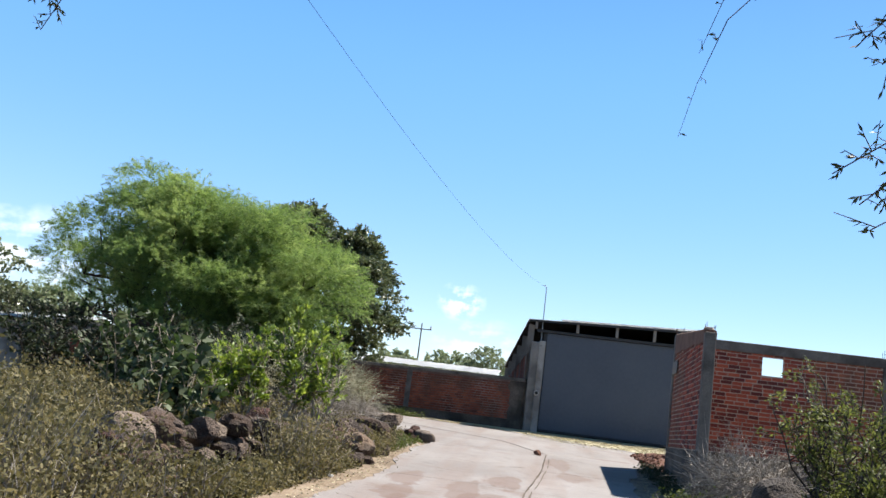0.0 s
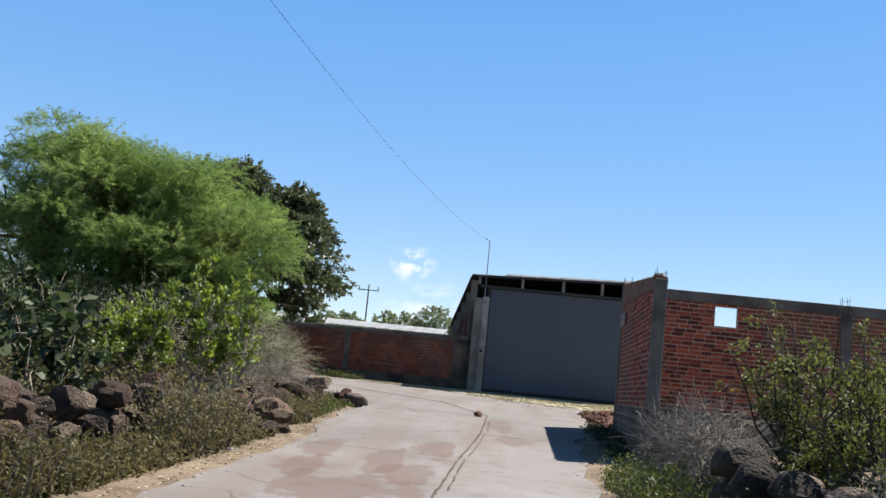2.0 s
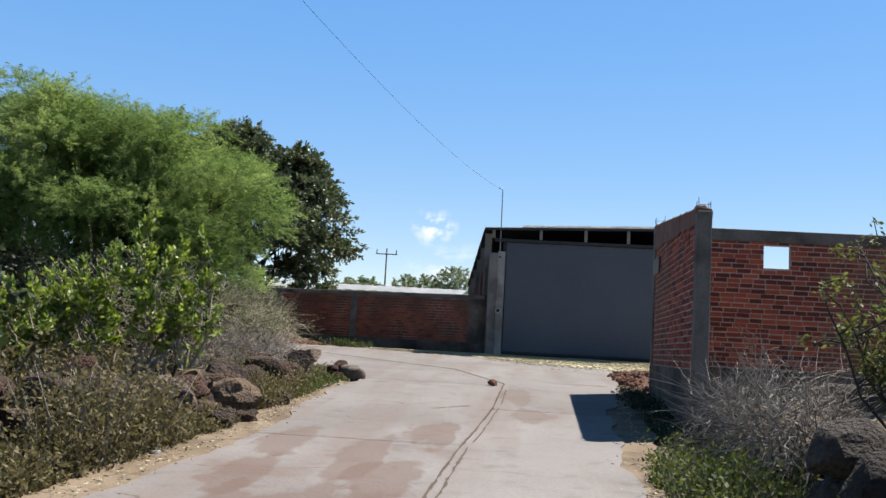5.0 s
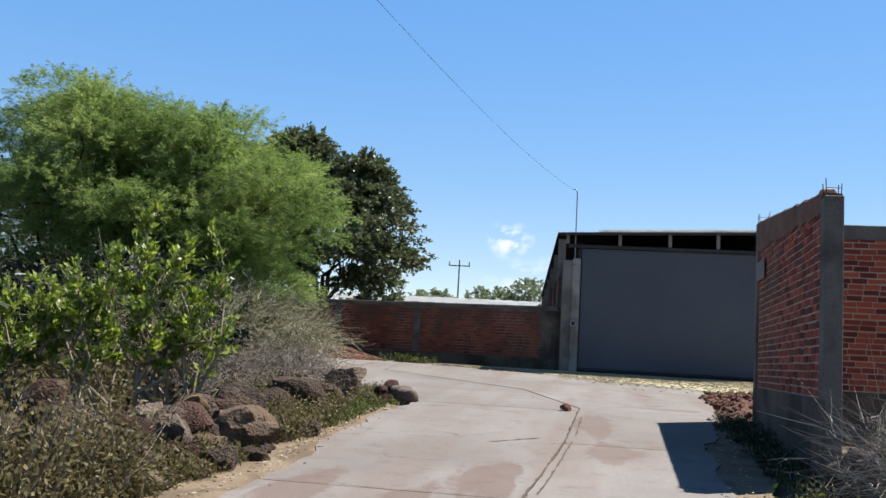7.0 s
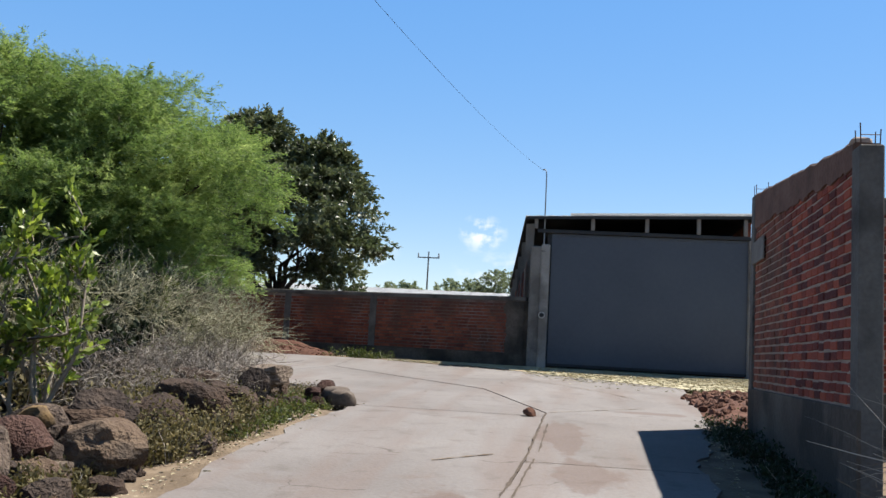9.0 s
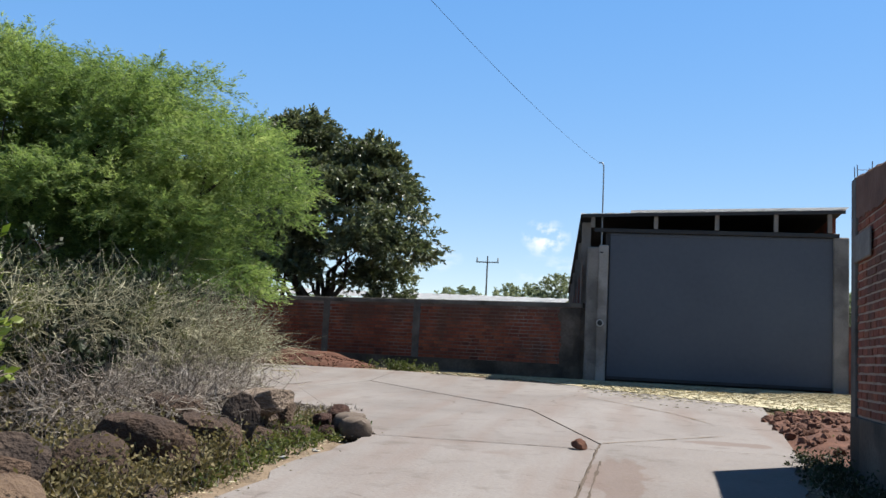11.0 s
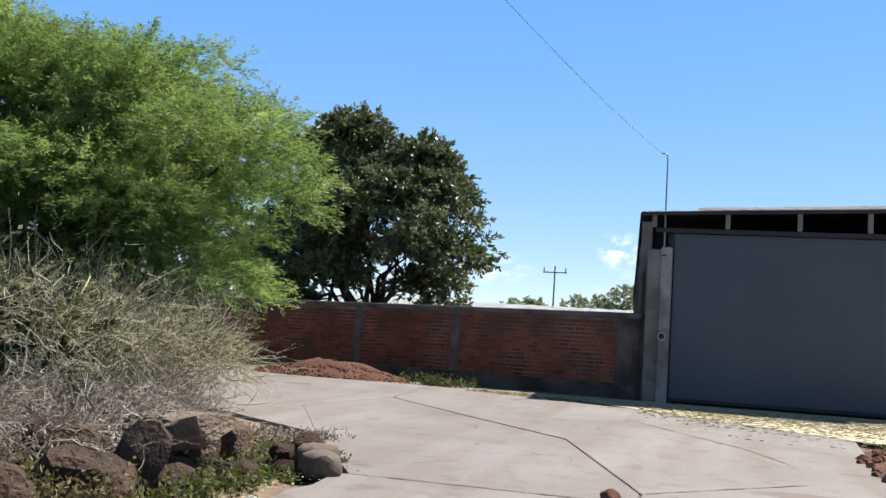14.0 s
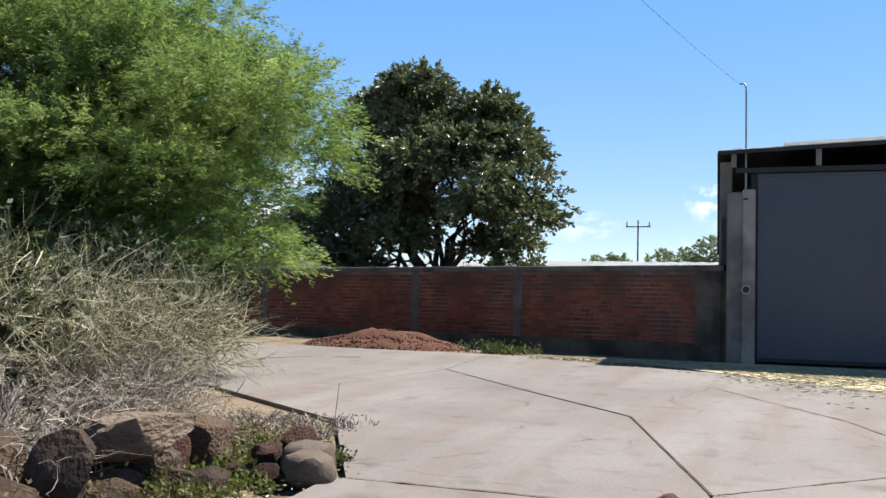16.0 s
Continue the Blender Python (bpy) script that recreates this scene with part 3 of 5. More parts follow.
# now local x from 0 (far left) to LW_LEN (gate end), outward is -y
part("wall_core", boxes((0, 0, 0.6, LW_LEN, 0.14, 3.13)), M_OLDMORTAR, lw)
part("plinth", boxes((0, -0.03, 0.5, LW_LEN, 0.0, 1.56), bevel=0.01), M_DIRTY, lw, "stained grey cement plinth")
part("wall_cap", boxes((0, -0.03, 3.13, LW_LEN, 0.17, 3.26), bevel=0.015), M_COL, lw, "weathered grey concrete cap")
LW_PILLARS = (LW_LEN - 5.07, LW_LEN - 8.2, LW_LEN - 13.75, LW_LEN - 17, LW_LEN - 20.1, LW_LEN - 23.2)
for s in LW_PILLARS:
    part("pillar", boxes((s - 0.115, -0.022, 0.6, s + 0.115, 0.0, 3.13), bevel=0.008), M_COL, lw)

bm = bmesh.new()
edge = [(LW_LEN - 0.62 + 0.14 * noise.noise(Vector((0, z * 2.6, 7))) + 0.07 * noise.noise(Vector((3, z * 8, 7))), z) for z in np.linspace(1.0, 3.12, 40)]
bm.faces.new([bm.verts.new((x, -0.026, z)) for x, z in edge + [(LW_LEN + 0.06, 3.12), (LW_LEN + 0.06, 1.0)]])
ret = bmesh.ops.extrude_face_region(bm, geom=bm.faces[:])
for v in ret["geom"]:
    if isinstance(v, bmesh.types.BMVert):
        v.co.y += 0.03
bmesh.ops.recalc_face_normals(bm, faces=bm.faces[:])
part("plaster_patch", bm, M_DIRTY, lw, "sooty grey cement render")

# ---------- stub wall with column and the walled yard ----------
yard = tagged(new("yard_wall"), "unfinished red brick wall with grey concrete columns and a square opening", "wall", kind="structure")
# the side wall runs from its near column a little outwards; local y along it, x into it
SIDE_L, SIDE_RISE = 6.2, 0.09
SIDE = Matrix.Translation((3.85, 18.5, 0)) @ pose(0, 0, 0, 0, 0, -2.9)


def sided(name, bm, material, label=""):
    ob = part(name, bm, material, yard, label)
    ob.matrix_basis = SIDE
    return ob


def raked(bm, z):
    """Lifts what lies above z along the rise of the wall's top."""
    for v in bm.verts:
        if v.co.z > z:
            v.co.z += v.co.y * SIDE_RISE
    return bm


sided("side_core", raked(boxes((0.04, 0.2, 0.1, 0.24, SIDE_L - 0.1, 3.50)), 3.0), M_MORTAR)
bm = bmesh.new()
n = 60
for i in range(n + 1):
    y = 0.27 + (SIDE_L - 0.5) * i / n
    top = 3.60 + SIDE_RISE * y + 0.02 * noise.noise(Vector((y * 3, 0, 4)))
    low = 3.36 + SIDE_RISE * 0.8 * y - 0.03 * y + 0.07 * noise.noise(Vector((y * 2.2, 5, 0))) + 0.05 * noise.noise(Vector((y * 7, 5, 0)))
    for x, z in ((0.012, low), (0.008, top - 0.03), (0.03, top), (0.24, top - 0.01), (0.26, top - 0.06), (0.25, low)):
        bm.verts.new((x, y, z))
bm.verts.ensure_lookup_table()
for i in range(n):
    for j in range(6):
        k = (j + 1) % 6
        bm.faces.new((bm.verts[i * 6 + j], bm.verts[i * 6 + k], bm.verts[i * 6 + 6 + k], bm.verts[i * 6 + 6 + j]))
bm.faces.new(bm.verts[:6])
bm.faces.new(bm.verts[-6:])
bmesh.ops.recalc_face_normals(bm, faces=bm.faces[:])
sided("side_coping", bm, M_PLASTER, "crumbling brown mortar smeared over the wall top")
sided("column", boxes((0.0, 0, 0.1, 0.21, 0.27, 3.54), bevel=0.012), M_COL, "rough grey concrete column")
sided("column", boxes((0.0, SIDE_L - 0.27, 0.1, 0.24, SIDE_L, 4.12), bevel=0.012), M_COL, "rough grey concrete column")
sided("bracket_patch", boxes((-0.02, SIDE_L - 1.2, 3.05, 0.01, SIDE_L - 0.2, 3.38), bevel=0.012), M_CEM, "smeared cement patch")
sided("plinth", boxes((-0.005, 0.0, 0.1, 0.04, SIDE_L, 1.22), bevel=0.012), M_DIRTY, "rough stained cement plinth")
hx0, hx1, hz0, hz1 = 6.27, 6.81, 3.29, 3.755
part("front_core", boxes((4.36, 24.02, 0.1, hx0, 24.16, 3.85), (hx1, 24.02, 0.1, 14, 24.16, 3.85), (hx0, 24.02, 0.1, hx1, 24.16, hz0), (hx0, 24.02, hz1, hx1, 24.16, 3.85)), M_MORTAR, yard)
part("ring_beam", boxes((4.36, 23.98, 3.81, 14, 24.18, 4.06), bevel=0.012), M_COL, yard, "grey concrete ring beam")
part("plinth", boxes((4.36, 23.97, 0.1, 14, 24.03, 1.25), bevel=0.012), M_DIRTY, yard, "rough stained cement plinth")
part("column", boxes((9.2, 23.97, 0.1, 9.45, 24.17, 3.81), bevel=0.012), M_COL, yard, "rough grey concrete column")
part("side_core", boxes((13.8, 24.2, 0.4, 14.0, 37.8, 3.6)), M_MORTAR, yard)
for cx, cy, zt in ((3.96, 18.63, 3.54), (4.27, 24.55, 4.12), (9.3, 24.07, 4.06)):
    for dx, dy in ((-0.08, -0.07), (0.08, -0.07), (-0.08, 0.07), (0.08, 0.07)):
        h = 0.15 + 0.08 * rng.random()
        part_mesh("rebar", tubes("rebar", [(np.array([(cx + dx, cy + dy, zt - 0.05), (cx + dx * 1.1, cy + dy, zt + h)]), [0.006, 0.006])], 5), M_RUST, yard)
    part_mesh("tie", tubes("tie", [(np.array([(cx - 0.085, cy - 0.07, zt + 0.1), (cx + 0.085, cy - 0.07, zt + 0.1)]), [0.004, 0.004])], 4), M_RUST, yard)
brk = tagged(new("loose_brick", rock_mesh("loose_brick", (0.2, 0.13, 0.09), 4, 0.1)), "broken mortar-covered brick lying on the wall's corner", "brick")
brk.data.materials.append(M_MORTAR)
brk.location = (3.97, 18.85, 3.60)

# ---------- warehouse with the big gate ----------
GY = 37.9
shed = tagged(new("warehouse"), "open-eaved warehouse with sheet roof behind a tall metal gate", "building")
part("gate_post", boxes((0.42, GY - 0.01, 0.9, 0.76, GY + 0.3, 4.78), bevel=0.04), M_CEM, shed, "rough stained concrete post")
part("gate_post", boxes((0.73, GY - 0.06, 0.9, 0.995, GY + 0.28, 4.83), bevel=0.03), M_PALECEM, shed, "pale rough concrete gate post")
part("gate_post", boxes((6.72, GY - 0.02, 0.9, 7.1, GY + 0.3, 5.2), bevel=0.03), M_CEM, shed, "rough concrete gate post")
part("front_wall", boxes((7.1, GY, 0.9, 14, GY + 0.2, 2.9)), M_BRICKS, shed)
part("lintel", boxes((0.6, GY - 0.03, 5.18, 6.86, GY + 0.2, 5.29), bevel=0.01), M_STEEL, shed)
for x in (0.55, 2.22, 3.8, 5.29, 6.62):
    part("eave_post", boxes((x - 0.055, GY - 0.03, 5.30, x + 0.055, GY + 0.08, 5.60 + 0.03 * x), bevel=0.008), M_CEM, shed, "pale steel post")


def roof_z(x, y):
    return 5.66 + 0.036 * (x - 0.2) - 0.045 * (y - 37.9)


def left_x(y):
    return 0.22 - 0.073 * (y - 37.9)


bm = bmesh.new()
cols = np.arange(0, 6.75, 0.19)
for k, y in enumerate((37.80, 56.0)):
    for x in cols:
        xx = left_x(y) + x * (7.0 - left_x(y)) / 6.65
        bm.verts.new((xx, y, roof_z(xx, y) + 0.008 * math.cos(x * math.pi / 0.19)))
bm.verts.ensure_lookup_table()
n = len(cols)
for i in range(n - 1):
    bm.faces.new((bm.verts[i], bm.verts[i + 1], bm.verts[n + i + 1], bm.verts[n + i]))
ret = bmesh.ops.solidify(bm, geom=bm.faces[:], thickness=0.02)
part("roof", bm, M_ROOF, shed, "pale corrugated sheet roof")
bm = bmesh.new()
bm.faces.new([bm.verts.new((x, y, roof_z(x, y) + 0.055)) for x, y in ((1.55, 37.74), (7.05, 37.74), (7.05, 55.9), (1.55, 55.9))])
bmesh.ops.solidify(bm, geom=bm.faces[:], thickness=0.03)
part("roof_sheet", bm, M_ROOF, shed, "overlapping pale sheet on the roof")
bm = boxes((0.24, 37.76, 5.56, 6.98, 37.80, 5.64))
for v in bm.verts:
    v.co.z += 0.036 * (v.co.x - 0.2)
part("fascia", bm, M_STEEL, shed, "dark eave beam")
# dark sheet added below the roof in place of the shade under the eave
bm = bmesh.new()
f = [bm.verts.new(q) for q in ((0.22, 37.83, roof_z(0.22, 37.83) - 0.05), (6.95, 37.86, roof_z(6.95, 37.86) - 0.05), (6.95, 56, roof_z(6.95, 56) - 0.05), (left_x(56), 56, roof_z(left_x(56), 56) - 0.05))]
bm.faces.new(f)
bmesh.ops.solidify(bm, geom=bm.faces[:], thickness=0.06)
part("roof_shade_sheet", bm, M_STEEL, shed, "dark sheet standing in for the shade under the roof")
for y0 in np.arange(38.4, 55.5, 3.4):
    part("side_post", boxes((left_x(y0) + 0.05, y0, 0.8, left_x(y0) + 0.30, y0 + 0.3, roof_z(left_x(y0), y0) - 0.13)), M_CEM, shed)
bm = bmesh.new()
for (ya, yb) in ((38.2, 56.0),):
    f = [bm.verts.new(p) for p in ((left_x(ya) + 0.1, ya, 0.7), (left_x(yb) + 0.1, yb, 0.7), (left_x(yb) + 0.1, yb, 3.9), (left_x(ya) + 0.1, ya, 4.3))]
    bm.faces.new(f)
bmesh.ops.solidify(bm, geom=bm.faces[:], thickness=0.14)
part("side_wall", bm, M_BRICKS, shed)
part("back_wall", boxes((-1.0, 55.8, 0.7, 6.9, 55.95, 4.75)), M_BRICKS, shed)
# unseen right wall, carried up to the roof to keep sun out of the eave
bm = boxes((6.7, 38.25, 0.7, 6.84, 55.8, 4.95))
for v in bm.verts:
    if v.co.z > 3:
        v.co.z = roof_z(v.co.x, v.co.y) - 0.13
part("side_wall", bm, M_BRICKS, shed)

gate = tagged(new("sliding_gate"), "tall closed grey-blue sheet metal gate", "gate")
part("jamb", boxes((0.9, GY + 0.13, 1.1, 1.06, GY + 0.2, 5.2)), M_STEEL, gate)
for a, b in ((1.03, 6.73),):
    leaf = part("gate_leaf", boxes((a, GY + 0.09, 1.27, b, GY + 0.12, 5.15), bevel=0.004), M_GATE, gate)
    part("panel", boxes((a + 0.0015, GY + 0.078, 1.33, b - 0.0015, GY + 0.092, 5.11), bevel=0.0015), M_GATE, leaf)
    part("rail", boxes((a, GY + 0.06, 1.24, b, GY + 0.12, 1.32), bevel=0.006), M_STEEL, leaf)
    part("rail", boxes((a, GY + 0.06, 5.10, b, GY + 0.12, 5.17), bevel=0.006), M_GATE, leaf)
part("track", boxes((0.9, GY + 0.03, 1.14, 6.75, GY + 0.16, 1.2)), M_STEEL, gate, "steel floor track")

pipe = tagged(new("service_mast"), "thin galvanised pipe with a bent top on the gate post", "pipe")
pts = [(0.80, GY + 0.02, 4.2), (0.79, GY + 0.02, 6.85), (0.785, GY + 0.02, 7.02), (0.74, GY + 0.02, 7.1), (0.66, GY + 0.02, 7.09)]
part_mesh("mast", tubes("mast", [(np.array(pts), [0.022, 0.018, 0.018, 0.018, 0.02])], 8), M_GALV, pipe, smooth=True)
part("clamp", boxes((0.75, GY - 0.06, 4.6, 0.85, GY + 0.03, 4.64)), M_STEEL, pipe)
meter = tagged(new("electric_meter"), "round glass electric meter on the gate post", "meter")
bm = bmesh.new()
bmesh.ops.create_cone(bm, cap_ends=True, segments=20, radius1=0.10, radius2=0.09, depth=0.12, matrix=pose(0.82, GY - 0.11, 2.72, 90, 0, 0))
part("body", bm, M_WHITE, meter)
bm = bmesh.new()
bmesh.ops.create_cone(bm, cap_ends=True, segments=20, radius1=0.07, radius2=0.05, depth=0.05, matrix=pose(0.82, GY - 0.19, 2.72, 90, 0, 0))
part("dial", bm, M_STEEL, meter, "dark glass dial")
wire = tagged(new("overhead_wire"), "single black service wire sagging over the lane", "wire")
P, Q = np.array((0.66, GY + 0.02, 7.09)), np.array(WIRE_END)
tt = np.linspace(0, 1, 30)[:, None]
wp = P + (Q - P) * tt
wp[:, 2] -= WIRE_SAG * 4 * (tt * (1 - tt))[:, 0]
part_mesh("cable", tubes("cable", [(wp, [0.0038] * 30)], 4), M_STEEL, wire)
pole = tagged(new("utility_pole"), "grey concrete utility pole carrying the service wire", "pole")
part_mesh("shaft", tubes("shaft", [(np.array([(Q[0], Q[1], zr(Q[1]) - 0.3), (Q[0], Q[1], Q[2] + 0.3)]), [0.15, 0.1])], 10), M_CEM, pole)
# ---------- trees ----------
def lobes_points(lobes, n, rng, shell=0.55, dome=False):
    """Random points in ellipsoid lobes, thicker towards their skins; with dome, over their upper halves only."""
    vol = np.array([l[3] * l[4] * l[5] for l in lobes])
    pick = rng.choice(len(lobes), n, p=vol / vol.sum())
    L = np.array(lobes)[pick]
    d = rng.normal(size=(n, 3))
    d /= np.linalg.norm(d, axis=1)[:, None]
    if dome:
        d[:, 2] = np.abs(d[:, 2]) - 0.12
    r = shell + (1 - shell) * rng.random((n, 1)) ** 0.6
    return L[:, :3] + d * r * L[:, 3:], d


def sprays(tips, dirs, per, reach, rng, spread=0.5):
    """Leaf places strung along short curved twigs from tips."""
    n = len(tips)
    a = dirs + rng.normal(size=(n, 3)) * 0.6
    a /= np.linalg.norm(a, axis=1)[:, None]
    t = rng.random((n, per, 1))
    p = tips[:, None] + a[:, None] * t * reach
    p[..., 2] -= (t[..., 0] ** 2) * reach * 0.25
    p += rng.normal(size=p.shape) * reach * 0.12 * spread
    return p.reshape(-1, 3), np.repeat(a, per, 0)


def clumps(lobes, n, size, rng, low=-0.8):
    """Small flattened clumps over the upper and outer skins of the big lobes."""
    c, d = lobes_points(lobes, n * 3, rng, 0.72)
    c = c[d[:, 2] > low][:n]
    n = len(c)
    k = rng.uniform(*size, n)
    return [(*c[i], k[i], k[i], k[i] * 0.62) for i in range(n)]


def tree(name, label, base, lobes, tips, per, reach, leaf, leaf_m, bark_m, trunk_r, limbs, seed, shell=0.55, droop=0.2, flat=0.4, fork=0.3, clump=None):
    r = np.random.default_rng(seed)
    t = tagged(new(name), label, "tree")
    base = np.array(base, float)
    lob = np.array(lobes, float)
    top = lob[:, :3].mean(0)
    forkp = base + (top - base) * fork
    lines = [(wander(base - [0, 0, 0.3], forkp, r, 5, 0.06), np.linspace(trunk_r, trunk_r * 0.75, 5))]
    c, d = lobes_points(lobes, limbs, r, 0.5)
    for i in range(limbs):
        w = wander(forkp + r.normal(size=3) * trunk_r * 0.4, c[i], r, 7, 0.09)
        lines.append((w, np.linspace(trunk_r * 0.5, 0.02, 7)))
        for k in range(4):
            s = w[3 + k % 3]
            e = s + (c[i] - s) * 0.4 + r.normal(size=3) * lob[:, 3:].mean() * 0.3
            lines.append((wander(s, e, r, 5, 0.12), np.linspace(trunk_r * 0.15, 0.008, 5)))
    part_mesh("trunk", tubes("trunk", lines, 6), bark_m, t, smooth=True)
    if clump:
        lobes = clumps(lobes, clump[0], clump[1:], r)
        shell = 0.5
    tip, dd = lobes_points(lobes, tips, r, shell, bool(clump))
    pts, al = sprays(tip, dd, per, reach, r)
    me = quads_mesh("crown", leaves(pts, leaf[0], leaf[1], r, droop, flat, al))
    part_mesh("crown", me, leaf_m, t)
    return t


MESQ = [(-11.6, 32.5, 5.6, 3.0, 2.8, 2.3), (-8.6, 31.6, 4.8, 2.6, 2.4, 2.0), (-13.6, 32.3, 5.8, 2.3, 2.4, 2.1), (-13.0, 32.4, 7.1, 2.1, 2.2, 1.6), (-11.3, 32.2, 7.0, 2.0, 1.9, 1.3), (-11.2, 30.4, 5.2, 2.6, 2.0, 1.4),
        (-8.4, 32.6, 3.9, 1.4, 1.8, 1.5), (-8.7, 31.0, 3.3, 1.9, 1.7, 1.3), (-9.6, 30.4, 3.2, 1.6, 1.6, 1.1), (-8.1, 31.4, 3.0, 1.9, 1.6, 1.1), (-10.6, 31.0, 2.9, 1.6, 1.5, 1.0), (-14.2, 31.0, 4.6, 1.7, 1.6, 1.2), (-9.6, 32.8, 5.9, 2.0, 2.0, 1.2), (-15.0, 31.8, 4.9, 1.5, 1.6, 1.5), (-15.3, 32.2, 3.7, 1.7, 1.6, 1.2), (-13.2, 32.6, 3.6, 1.6, 1.5, 1.1), (-9.9, 32.0, 7.0, 1.8, 1.8, 1.2)]
tree("mesquite_tree", "large feathery bright green mesquite tree with dark limbs", (-11.5, 32.2, zr(32) - 0.1), MESQ, 14500, 50, 0.55, (0.098, 0.02), M_MESQ, M_BARK, 0.34, 34, 11, droop=0.12, flat=0.6, clump=(120, 0.8, 1.5))
DARK = [(-13.5, 58, 9.2, 3.6, 3.2, 3.2), (-10.8, 57.2, 7.6, 2.4, 2.4, 2.6), (-16.4, 58, 8.0, 3.0, 3.0, 3.2), (-16.2, 58, 11.6, 2.2, 2.0, 1.7), (-11.9, 58, 10.2, 1.7, 1.8, 1.8), (-15.2, 58, 10.9, 2.0, 2.0, 1.8), (-17.2, 57.5, 5.4, 3.0, 2.4, 2.2), (-10.4, 57.2, 5.2, 1.9, 2.0, 1.5)]
tree("broadleaf_tree", "dense dark green broadleaf tree behind the brick wall", (-13.3, 58, 1.2), DARK, 5200, 30, 0.8, (0.24, 0.11), M_DARKLEAF, M_BARK, 0.34, 14, 12, droop=0.2, flat=0.2, fork=0.28, clump=(84, 0.75, 1.5))
tree("broadleaf_tree", "small dark tree beside the old shed", (-23.5, 36, zr(36) - 0.1), [(-23.5, 36, 4.6, 2.0, 2.0, 1.5), (-25.2, 36.5, 4.0, 1.6, 1.6, 1.2), (-21.8, 36, 3.6, 1.3, 1.3, 1.0)], 500, 26, 0.7, (0.2, 0.1), M_DARKLEAF, M_BARK, 0.2, 7, 15, clump=(26, 0.6, 1.1))
# the tree whose twigs hang over the lane's start
OVER = [(5.6, -2.0, 5.6, 2.4, 2.4, 1.5), (7.0, 0.0, 5.4, 2.2, 2.2, 1.6)]
ov = tree("roadside_tree", "roadside tree with thin twigs hanging over the lane", (6.2, -1.6, zr(-1.6)), OVER, 260, 26, 0.7, (0.11, 0.028), M_THORN, M_BARK, 0.2, 8, 13)
r = np.random.default_rng(14)
lines, lp, la = [], [], []
for start, end, dense in (((4.2, 1.4, 3.9), (1.40, 2.62, 2.09), 1), ((4.2, 1.2, 3.8), (1.48, 2.62, 2.0), 1), ((3.9, 1.0, 3.7), (1.53, 2.63, 1.92), 1), ((2.2, 3.9, 5.0), (1.17, 4.55, 2.81), 0), ((1.7, 3.9, 5.0), (1.22, 4.38, 3.22), 0), ((3.6, 2.6, 4.6), (1.56, 2.9, 2.68), 1), ((3.8, 2.4, 4.6), (1.64, 2.92, 2.6), 1), ((1.5, -2.5, 5.2), (-2.04, 3.8, 2.8), 1), ((1.2, -2.4, 5.2), (-2.0, 3.8, 2.88), 1)):
    w = wander(start, end, r, 9, 0.05)
    lines.append((w, np.linspace(0.012, 0.0022, 9) * (1.0 if dense else 0.6)))
    for k in range(34 if dense else 14):
        t = (0.82 if dense else 0.3) + (0.18 if dense else 0.7) * r.random()
        i = int(t * 8)
        p = w[i] + (w[min(i + 1, 8)] - w[i]) * (t * 8 - i)
        q = p + r.normal(size=3) * (0.05 if dense else 0.02)
        lines.append((np.array([p, q]), [0.002, 0.0015]))
        for j in range(6 if dense else 2):
            lp.append(p + (q - p) * r.random())
            la.append(q - p)
part_mesh("hanging_twig", tubes("hanging_twig", lines, 4), M_BARK, ov)
la = np.array(la)
# twig leaves use the same darkened leaf colour
part_mesh("hanging_foliage", quads_mesh("hanging_foliage", leaves(np.array(lp), 0.032, 0.009, r, 0.4, 0.3, la / (np.linalg.norm(la, axis=1)[:, None] + 1e-6))), M_SHADELEAF, ov)


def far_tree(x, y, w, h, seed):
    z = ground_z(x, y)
    return tree("far_tree", "distant green tree with haze in its leaf colour", (x, y, z), [(x, y, z + h * 0.65, w * 0.5, w * 0.5, h * 0.33), (x + w * 0.25, y, z + h * 0.5, w * 0.35, w * 0.35, h * 0.3), (x - w * 0.25, y, z + h * 0.52, w * 0.35, w * 0.35, h * 0.3)],
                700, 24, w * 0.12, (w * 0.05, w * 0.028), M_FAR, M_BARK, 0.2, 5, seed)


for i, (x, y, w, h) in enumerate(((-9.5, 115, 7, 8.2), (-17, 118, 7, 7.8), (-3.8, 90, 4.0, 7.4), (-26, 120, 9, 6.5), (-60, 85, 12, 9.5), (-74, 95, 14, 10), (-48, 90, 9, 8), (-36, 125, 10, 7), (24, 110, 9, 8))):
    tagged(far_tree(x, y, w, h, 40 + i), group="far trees")

